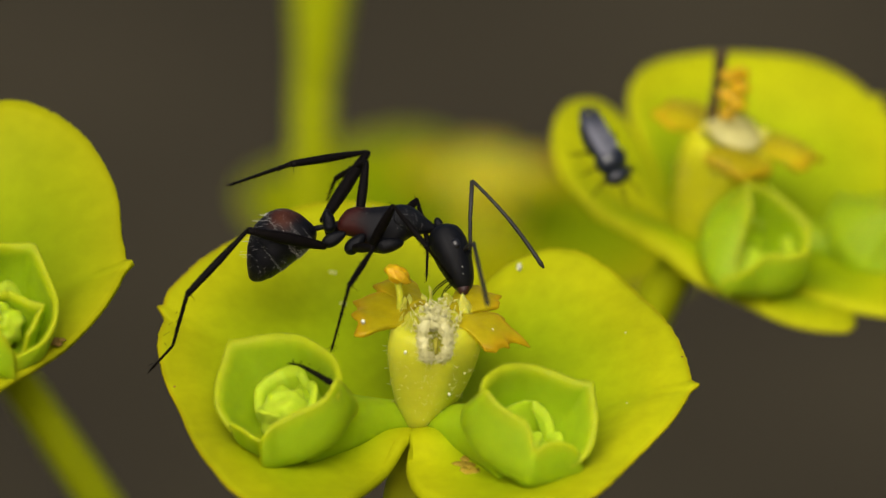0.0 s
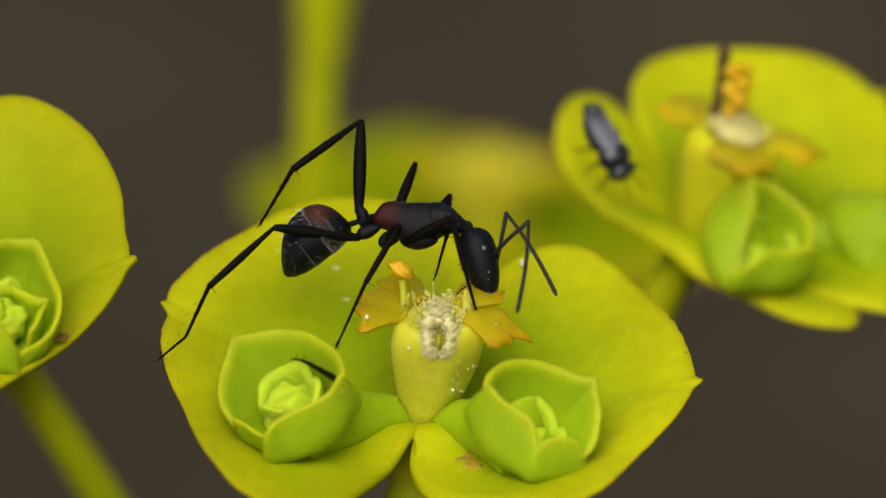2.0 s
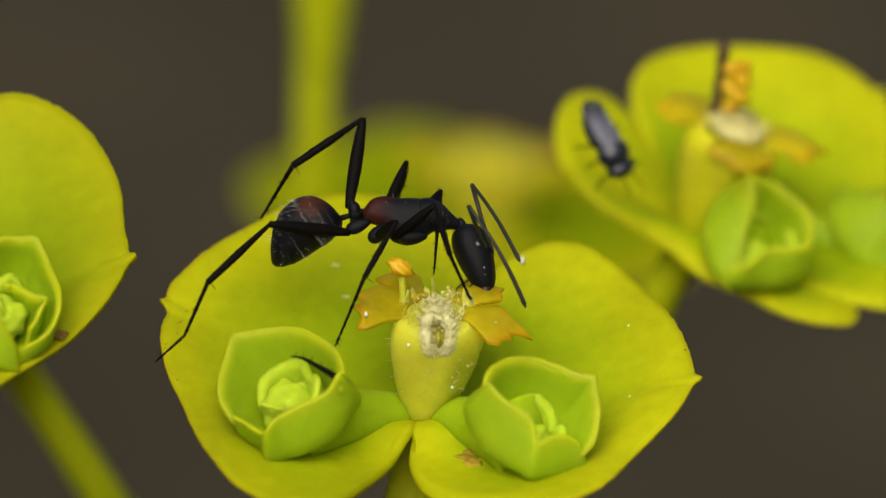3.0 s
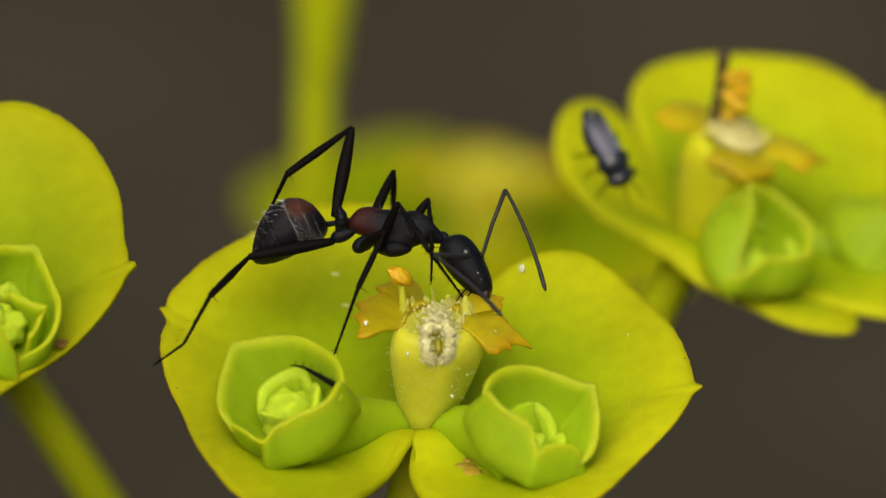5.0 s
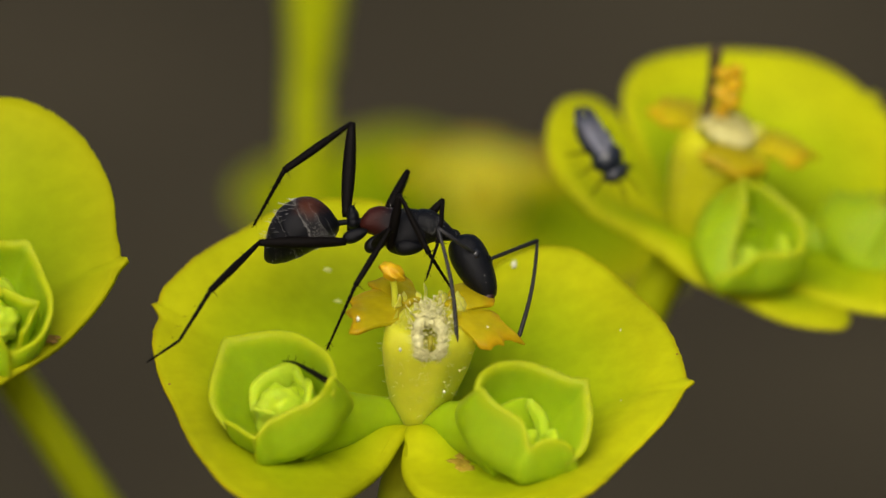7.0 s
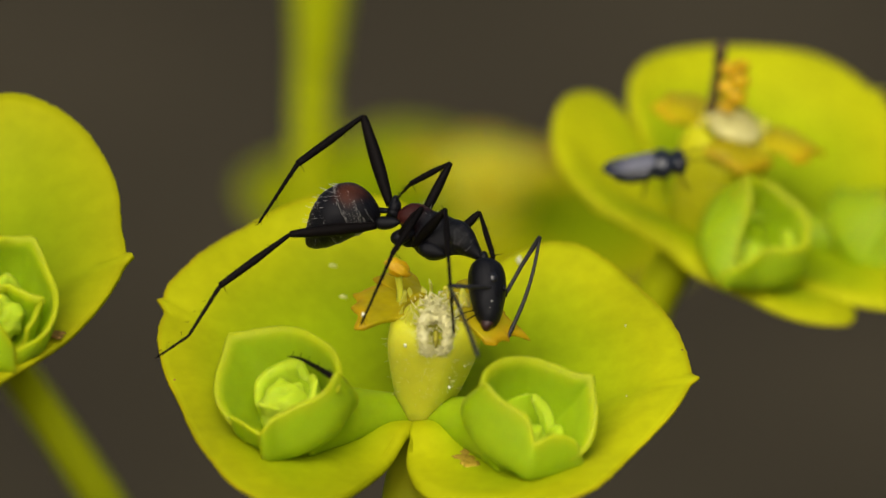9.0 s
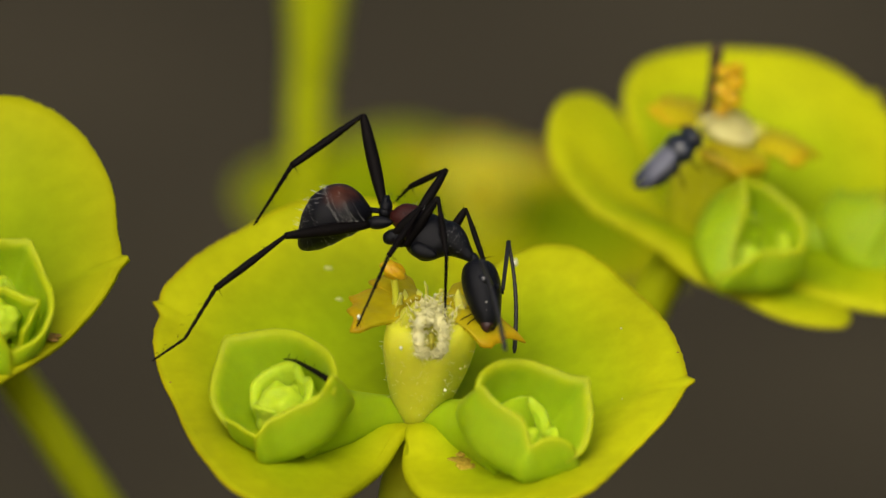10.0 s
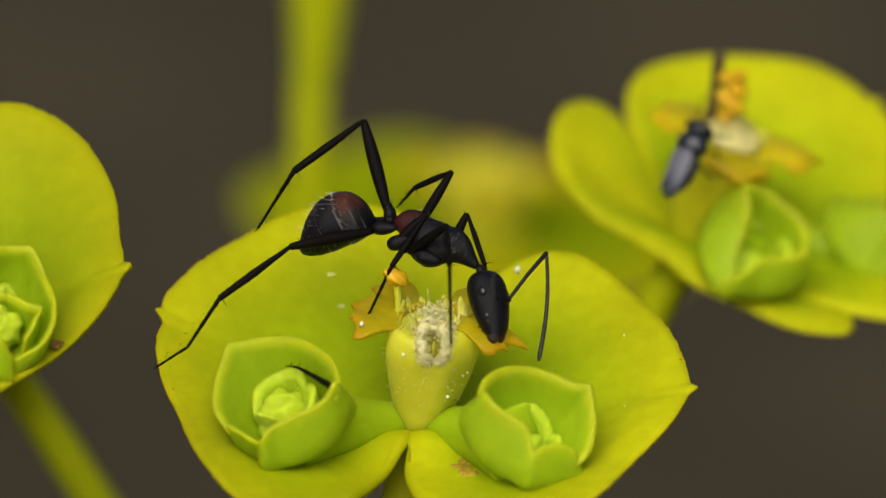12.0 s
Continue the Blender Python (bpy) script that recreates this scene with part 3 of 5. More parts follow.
RIGHT = thing("spurge_flower", flower_matrix(7.84, 16, 0.20, 25, 20),
              "yellow-green spurge flower head with raised bracts, out of focus", "flower", "spurge flowers")
# notch=160 yellows the left lobe; the colour stands in for light on its steep wall.
bract(RIGHT, [(126, 5.0), (131, 5.72), (139, 6.11), (149, 6.11), (163, 5.56), (175, 4.85), (187, 3.97), (207, 2.6), (235, 2.2), (265, 2.4), (304, 4.08), (316, 6.0),
              (324, 6.7), (337, 5.75), (360, 3.8), (372, 3.4)], 2.2, 1.5, 198, 23, notch=160)
bract(RIGHT, [(-32, 3.6), (-26, 6.2), (-21, 7.9), (-8, 7.9), (6, 7.7), (20, 7.8), (37, 7.85), (60, 8.33), (72, 8.34), (91, 7.77), (115, 7.0), (124, 6.2), (127, 5.2)], 2.2, 1.5, 60, 29, lift=0.1)
RURN = cyathium(RIGHT, [(165, 74, 0.9, 2.6, 0.1, ((0.3, 0.3), (0.7, 0.3))), (20, 60, 0.9, 2.9, 0.1, ((0.5, 0.6),)), (95, 60, 0.9, 2.2, 0.0, ((0.5, 0.3),)), (-70, 84, 0.9, 2.1, 0.45, ((0.5, 0.2),))], 9, 1.05, 4.0,
                bloom=True, mat=CUP_GREEN, open_mouth=False, ripe=True)
bud(RIGHT, (1.75, -2.3, 0.75), (14, 0),
    [([(-28, 1.7, 1.6), (-18, 1.70, 2.0), (20, 1.35, 2.4), (54, 0.95, 2.55), (100, 0.95, 2.7), (148, 1.05, 2.8), (168, 1.2, 2.2)], 0.5, 0.2, 146),
     ([(118, 0.9, 2.4), (148, 0.95, 2.8), (180, 0.50, 2.55), (214, 0.45, 2.1), (240, 0.8, 1.6), (262, 1.5, 1.0)], 0.9, 0.95, 148),
     ([(252, 1.95, 1.0), (264, 1.95, 1.3), (290, 1.25, 1.8), (320, 1.5, 1.95), (341, 1.7, 2.0), (354, 1.7, 1.5)], 0.9, 0.6, 340)],
    50, root=(0.3, 0.1, 0.2), heart=0.7, sunk=0.8, core=[([(-70, 1.0, 1.5), (-20, 1.25, 2.0), (60, 1.0, 2.3), (130, 0.85, 2.2)], 0.7, 0.3, 60)])
bud(RIGHT, (5.6, 1.5, 1.0), (15, 10),
    [([(-40, 1.3, 1.4), (20, 0.6, 2.3), (90, 0.4, 2.45), (150, 0.6, 2.3), (200, 1.2, 1.5)], 0.9, 1.05, 90), ([(150, 1.2, 1.5), (200, 0.55, 2.35), (260, 0.25, 2.45), (310, 0.55, 2.3), (360, 1.2, 1.4)], 0.9, 1.25, 255)],
    60, root=(0.4, 0.5, 0.3), core=[([(40, 0.5, 1.4), (90, 0.5, 2.0), (150, 0.5, 1.8)], 0.3, 0.2, 100)])
# The shade on this stem is put into its darker skin.
stem(RIGHT, (0, 0, -0.1), [(6.7, 16.5, -1.8), (5.2, 18, -5), (-2, 21, -14)], 0.6, 0.8, DARK_STEM)

FAR = thing("spurge_flower", flower_matrix(1.67, 78, 0.02, 20, 0),
            "far spurge flower head, blurred green and yellow", "flower", "spurge flowers")
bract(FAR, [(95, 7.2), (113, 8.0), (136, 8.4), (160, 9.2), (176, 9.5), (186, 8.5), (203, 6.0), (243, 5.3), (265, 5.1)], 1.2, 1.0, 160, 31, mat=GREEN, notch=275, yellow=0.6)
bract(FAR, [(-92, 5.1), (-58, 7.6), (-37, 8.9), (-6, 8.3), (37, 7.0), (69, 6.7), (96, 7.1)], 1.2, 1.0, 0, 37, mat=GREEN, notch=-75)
cyathium(FAR, [(170, 70, 1.4, 3.6, 0.3, ()), (0, 62, 1.4, 3.6, 0.3, ()), (90, 60, 1.4, 2.7, 0.0, ()), (-90, 60, 1.4, 2.9, 0.4, ())], 12, 1.3, 3.5, bloom=False, fluff=False, ripe=True)
stem(FAR, (0, 0, -0.1), [(1.7, 79, -3), (2, 81, -12)], 0.7, 0.9)

TALL = thing("tall_stem", LEAN @ pose(-4.72 * MM, 0.052, 0), "tall upright spurge stem, blurred yellow-green", "stem")
stem(TALL, (0.45, 0, 18), [(-4.50, 52, 10), (-4.78, 52, 0), (-4.87, 52, -10)], 0.84, 0.54, DARK_STEM)
part("node", tube(smooth_points([(0.20, 0, 6.2), (0.26, 0, 7.6), (0.34, 0, 9.0), (0.44, 0, 11.5)], 4), [0.80 + 0.5 * (k / 12) ** 1.5 for k in range(13)], 20), DARK_STEM, TALL, "swollen green node of the stem")


def pollen_stalk(urn):
    """A dark withered style beside a stack of orange anthers, over the cup."""
    part("style", tube(smooth_points([(-0.75, 0.2, 3.6), (-0.95, 0.25, 5.0), (-1.25, 0.3, 6.4)], 5), [0.17] * 8 + [0.20] * 3, 8), DARK_STYLE, urn, "dark brown withered style")
    for x, z, r in ((-0.42, 4.5, 0.26), (-0.30, 5.0, 0.36), (-0.62, 5.15, 0.3), (-0.36, 5.55, 0.36), (-0.75, 5.75, 0.3), (-0.45, 6.0, 0.26)):
        part("anther", ball((x, 0.05, z), (r, r * 0.8, r * 0.72), lumps=0.5), ANTHER, urn, "orange pollen-laden anther")


pollen_stalk(RURN)


# ---- the ant ----
TIMES = (0, 0.5, 1, 1.5, 2, 2.5, 4.5, 5, 5.5, 6, 6.5, 7, 9, 9.5, 10, 10.5, 11, 11.5, 12)
# Points of the body, in mm: across and up.
BODY = {
    "rear": [(-3.09, 0.72), (-2.53, 0.89), (-2.50, 0.85), (-2.38, 0.72), (-2.13, 0.81), (-2.23, 0.87), (-2.95, 0.89), (-2.83, 0.86), (-2.75, 0.81), (-2.59, 0.73), (-2.52, 0.79), (-2.26, 0.73), (-1.28, 0.85), (-1.43, 0.93), (-1.36, 0.93), (-1.37, 0.88), (-1.28, 0.99), (-1.27, 1.00), (-1.31, 0.96)],
    "neck": [(-0.27, 0.60), (0.24, 0.56), (0.29, 0.51), (0.36, 0.38), (0.64, 0.47), (0.58, 0.49), (-0.20, 0.49), (-0.06, 0.32), (0.01, 0.36), (0.21, 0.28), (0.28, 0.28), (0.56, 0.28), (1.11, -0.44), (0.95, -0.45), (0.98, -0.41), (1.03, -0.42), (1.10, -0.29), (1.21, -0.43), (1.08, -0.44)],
    "waist": [(-3.83, 0.60), (-3.32, 0.72), (-3.27, 0.65), (-3.11, 0.55), (-2.90, 0.59), (-2.98, 0.66), (-3.62, 0.77), (-3.55, 0.77), (-3.45, 0.78), (-3.27, 0.78), (-3.22, 0.75), (-2.98, 0.69), (-1.91, 0.95), (-2.07, 1.03), (-2.04, 1.03), (-2.00, 0.98), (-1.92, 1.06), (-1.91, 1.03), (-1.98, 0.93)],
    "tail": [(-5.81, -0.94), (-5.27, -0.87), (-5.21, -0.83), (-5.14, -0.81), (-4.82, -0.87), (-4.96, -0.72), (-5.77, -0.45), (-5.80, -0.30), (-5.73, -0.23), (-5.55, -0.24), (-5.41, -0.39), (-5.25, -0.43), (-4.01, -0.02), (-4.20, 0.06), (-4.17, -0.06), (-4.17, -0.08), (-4.10, 0.05), (-4.12, -0.01), (-4.24, 0.01)],
    "nape": [(-0.07, 0.65), (0.36, 0.56), (0.41, 0.51), (0.48, 0.42), (0.72, 0.42), (0.68, 0.42), (-0.10, 0.49), (0.06, 0.32), (0.11, 0.41), (0.33, 0.28), (0.38, 0.33), (0.62, 0.24), (1.24, -0.56), (1.08, -0.58), (1.10, -0.53), (1.20, -0.53), (1.27, -0.40), (1.30, -0.51), (1.21, -0.66)],
    "mouth": [(0.64, -1.12), (1.04, -1.15), (1.03, -1.20), (1.16, -1.34), (1.27, -1.45), (1.26, -1.42), (0.91, -1.12), (1.11, -1.14), (1.20, -1.27), (1.27, -1.45), (1.42, -1.43), (1.56, -1.54), (1.36, -2.51), (1.25, -2.51), (1.54, -2.55), (1.62, -2.38), (1.82, -2.30), (1.72, -2.44), (1.66, -2.54)],
}
# Joints of legs and antennae, in mm: across and up.
JOINTS = {
    "near_hind_knee": [(-5.77, 0.55), (-5.42, 0.49), (-5.38, 0.43), (-5.26, 0.38), (-5.09, 0.51), (-5.08, 0.59), (-5.81, -0.02), (-5.80, -0.18), (-5.73, -0.19), (-5.58, -0.11), (-5.46, 0.05), (-5.28, 0.11), (-4.51, 0.23), (-4.59, 0.31), (-4.52, 0.26), (-4.50, 0.26), (-4.44, 0.15), (-4.37, 0.11), (-4.46, 0.14)],
    "near_hind_ankle": [(-7.53, -1.33), (-7.31, -1.29), (-7.28, -1.28), (-7.19, -1.34), (-7.02, -1.25), (-7.01, -1.19), (-6.98, -1.19), (-6.89, -1.31), (-6.91, -1.35), (-6.84, -1.31), (-6.75, -1.29), (-6.67, -1.29), (-6.56, -1.28), (-6.60, -1.20), (-6.57, -1.29), (-6.60, -1.29), (-6.55, -1.38), (-6.47, -1.38), (-6.53, -1.38)],
    "near_hind_foot": [(-8.66, -3.59), (-8.65, -3.47), (-8.60, -3.55), (-8.57, -3.53), (-8.51, -3.38), (-8.48, -3.49), (-8.59, -3.34), (-8.53, -3.32), (-8.54, -3.33), (-8.57, -3.38), (-8.46, -3.36), (-8.50, -3.37), (-8.41, -3.38), (-8.40, -3.33), (-8.38, -3.38), (-8.45, -3.35), (-8.36, -3.34), (-8.40, -3.36), (-8.40, -3.40)],
    "far_hind_knee": [(-2.25, 2.90), (-2.66, 3.61), (-2.70, 3.62), (-2.63, 3.61), (-2.55, 3.70), (-2.44, 3.68), (-2.75, 3.67), (-2.80, 3.67), (-2.75, 3.66), (-2.69, 3.64), (-2.57, 3.66), (-2.56, 3.68), (-2.37, 3.75), (-2.36, 3.86), (-2.25, 3.86), (-2.20, 3.81), (-2.29, 3.88), (-2.36, 3.93), (-2.31, 3.90)],
    "far_hind_ankle": [(-4.51, 2.53), (-4.63, 2.27), (-4.63, 2.29), (-4.62, 2.23), (-4.57, 2.24), (-4.54, 2.27), (-4.68, 2.25), (-4.71, 2.28), (-4.69, 2.26), (-4.66, 2.16), (-4.58, 2.23), (-4.56, 2.26), (-4.31, 2.33), (-4.34, 2.37), (-4.38, 2.35), (-4.25, 2.35), (-4.35, 2.37), (-4.37, 2.34), (-4.38, 2.39)],
    "far_hind_foot": [(-6.36, 1.91), (-5.60, 0.69), (-5.63, 0.61), (-5.60, 0.59), (-5.57, 0.59), (-5.55, 0.71), (-5.47, 0.69), (-5.48, 0.74), (-5.53, 0.61), (-5.48, 0.52), (-5.46, 0.72), (-5.48, 0.64), (-5.47, 0.57), (-5.49, 0.61), (-5.47, 0.64), (-5.51, 0.64), (-5.51, 0.69), (-5.55, 0.63), (-5.47, 0.68)],
    "near_middle_knee": [(-2.05, 0.02), (-1.66, 0.56), (-1.64, 0.48), (-1.49, 0.42), (-1.39, 0.56), (-1.39, 0.59), (-1.88, 0.60), (-1.79, 0.57), (-1.79, 0.56), (-1.69, 0.43), (-1.55, 0.50), (-1.42, 0.49), (-0.62, 1.00), (-0.62, 1.05), (-0.52, 1.08), (-0.50, 1.05), (-0.34, 1.20), (-0.32, 1.16), (-0.36, 1.18)],
    "near_middle_ankle": [(-2.75, -1.07), (-2.56, -0.95), (-2.56, -0.95), (-2.46, -1.09), (-2.38, -1.12), (-2.36, -1.06), (-2.67, -1.07), (-2.58, -1.11), (-2.66, -1.23), (-2.56, -1.20), (-2.49, -1.18), (-2.43, -1.15), (-1.48, -0.34), (-1.50, -0.32), (-1.47, -0.32), (-1.43, -0.36), (-1.30, -0.28), (-1.26, -0.30), (-1.46, -0.43)],
    "near_middle_foot": [(-3.29, -3.00), (-3.29, -2.97), (-3.23, -3.01), (-3.25, -2.97), (-3.27, -3.05), (-3.23, -3.02), (-3.29, -3.04), (-3.28, -3.04), (-3.30, -3.03), (-3.28, -3.04), (-3.28, -3.02), (-3.27, -3.03), (-2.42, -2.45), (-2.39, -2.46), (-2.42, -2.46), (-2.42, -2.43), (-2.42, -2.47), (-2.44, -2.44), (-2.41, -2.42)],
    "near_front_knee": [(-1.46, 1.28), (-1.02, 1.73), (-1.07, 1.65), (-1.10, 1.59), (0.17, 0.81), (-0.05, 0.96), (-1.21, 1.39), (-1.40, 1.41), (-1.34, 1.40), (-1.25, 1.37), (-1.14, 1.51), (-1.12, 1.53), (0.07, 0.95), (-0.09, 0.98), (-0.02, 1.40), (0.09, 1.14), (0.31, 1.28), (0.12, 1.17), (0.15, 0.76)],
    "near_front_ankle": [(-0.45, 0.02), (-0.27, 0.22), (-0.23, 0.14), (-0.28, 0.17), (0.54, -0.75), (0.34, -0.55), (-0.45, 0.02), (-0.48, -0.02), (-0.36, -0.06), (-0.35, -0.19), (-0.34, -0.09), (-0.25, -0.23), (0.15, -0.36), (0.08, -0.28), (0.23, -0.28), (0.56, -0.33), (0.26, -0.32), (0.66, -0.34), (0.24, -0.41)],
    "near_front_foot": [(0.27, -0.91), (0.19, -0.87), (0.19, -0.86), (0.19, -0.96), (1.01, -2.43), (0.88, -2.15), (0.74, -1.49), (0.56, -1.44), (0.56, -1.40), (0.63, -1.45), (0.55, -1.43), (0.56, -1.49), (0.32, -2.66), (0.13, -2.55), (0.18, -2.29), (0.70, -1.76), (0.19, -2.25), (0.33, -2.36), (0.29, -2.84)],
    "far_middle_knee": [(-2.28, 2.62), (-1.86, 2.62), (-1.86, 2.61), (-1.69, 2.60), (-0.92, 2.44), (-1.00, 2.38), (-1.68, 2.48), (-1.54, 2.38), (-1.40, 2.36), (-1.22, 2.28), (-1.11, 2.23), (-0.89, 2.26), (0.22, 2.36), (0.19, 2.29), (0.23, 2.24), (0.23, 2.30), (0.31, 2.42), (0.38, 2.39), (0.32, 2.39)],
    "far_middle_ankle": [(-3.22, 2.11), (-3.00, 2.20), (-3.03, 2.12), (-2.91, 2.18), (-1.14, 1.73), (-1.22, 1.71), (-1.58, 1.53), (-1.57, 1.41), (-1.49, 1.53), (-1.30, 1.49), (-1.26, 1.51), (-1.17, 1.53), (-0.96, 1.74), (-0.93, 1.73), (-0.86, 1.73), (-0.86, 1.77), (-0.86, 1.86), (-0.85, 1.84), (-0.80, 1.89)],
    "far_middle_foot": [(-3.47, 1.49), (-3.42, 1.60), (-3.42, 1.52), (-3.45, 1.46), (-1.51, 0.89), (-1.56, 0.87), (-1.74, 0.35), (-1.65, 0.23), (-1.71, 0.44), (-1.55, 0.48), (-1.51, 0.59), (-1.42, 0.61), (-1.36, 1.32), (-1.35, 1.26), (-1.28, 1.31), (-1.28, 1.26), (-1.25, 1.36), (-1.27, 1.37), (-1.27, 1.38)],
    "far_front_knee": [(-0.77, 1.48), (-0.48, 1.61), (-0.38, 1.54), (-0.28, 1.51), (0.12, 1.48), (0.01, 1.51), (-0.54, 1.61), (-0.48, 1.58), (-0.36, 1.53), (-0.18, 1.49), (-0.14, 1.51), (0.22, 1.45), (1.22, 1.02), (0.96, 1.06), (0.87, 1.18), (0.87, 1.23), (1.02, 1.36), (0.95, 1.37), (0.79, 1.18)],
    "far_front_ankle": [(-0.45, 0.18), (-0.27, 0.22), (-0.23, 0.14), (-0.19, 0.08), (-0.00, 0.22), (-0.16, 0.29), (-0.44, 0.18), (-0.40, 0.07), (-0.33, 0.11), (-0.21, -0.02), (-0.22, 0.08), (0.00, 0.11), (1.48, -0.44), (1.33, -0.45), (1.32, -0.45), (1.32, -0.33), (1.32, -0.23), (1.33, -0.26), (1.29, -0.41)],
    "far_front_foot": [(-0.49, -0.86), (-0.40, -0.90), (-0.38, -0.95), (-0.36, -0.96), (-0.34, -0.98), (-0.33, -0.89), (-0.45, -0.86), (-0.43, -0.91), (-0.41, -0.90), (-0.33, -0.89), (-0.37, -0.92), (-0.33, -0.93), (1.61, -1.53), (1.45, -1.45), (1.49, -1.45), (1.54, -1.51), (1.57, -1.33), (1.50, -1.35), (1.46, -1.42)],
    "far_antenna_elbow": [(0.87, 2.20), (1.41, 1.14), (0.79, 1.10), (0.56, 1.88), (1.79, 0.94), (0.63, 1.91), (1.31, 1.74), (1.87, 2.08), (2.04, 1.99), (2.72, 1.32), (0.92, 1.79), (2.97, 0.16), (2.87, 0.15), (3.93, -1.07), (2.08, 0.09), (1.99, 0.59), (2.83, 0.35), (3.51, 0.49), (3.12, -0.04)],
    "far_antenna_tip": [(2.99, -0.57), (1.83, -1.96), (2.34, -1.75), (1.87, -1.23), (3.27, -1.51), (2.17, -1.09), (2.45, -0.15), (2.96, -1.19), (3.88, -0.90), (5.46, 1.27), (3.15, -0.79), (2.39, -2.74), (1.86, -2.91), (6.07, -3.80), (2.24, -3.22), (2.29, -2.06), (2.49, -3.00), (5.61, -2.19), (2.87, -3.23)],
    "near_antenna_elbow": [(0.91, 0.15), (0.04, 1.90), (0.57, 1.82), (0.90, 0.70), (2.43, 0.69), (1.26, 0.96), (-0.27, 0.77), (-0.40, -0.10), (0.11, 0.58), (0.04, 0.15), (0.47, 0.38), (0.00, 0.53), (0.18, -1.28), (1.22, -0.28), (1.24, -0.45), (1.91, -1.93), (0.98, -0.65), (1.33, -0.51), (1.53, -0.66)],
    "near_antenna_tip": [(1.31, -1.66), (1.46, -1.17), (1.50, -1.25), (1.50, -2.40), (2.06, -1.99), (1.85, -1.93), (1.31, -2.08), (1.65, -1.91), (1.31, -1.32), (1.35, -3.08), (1.88, -2.77), (0.56, -2.83), (1.02, -3.34), (1.59, -2.29), (1.94, -3.10), (2.74, -3.22), (1.48, -3.93), (1.72, -2.53), (1.53, -2.59)],
}
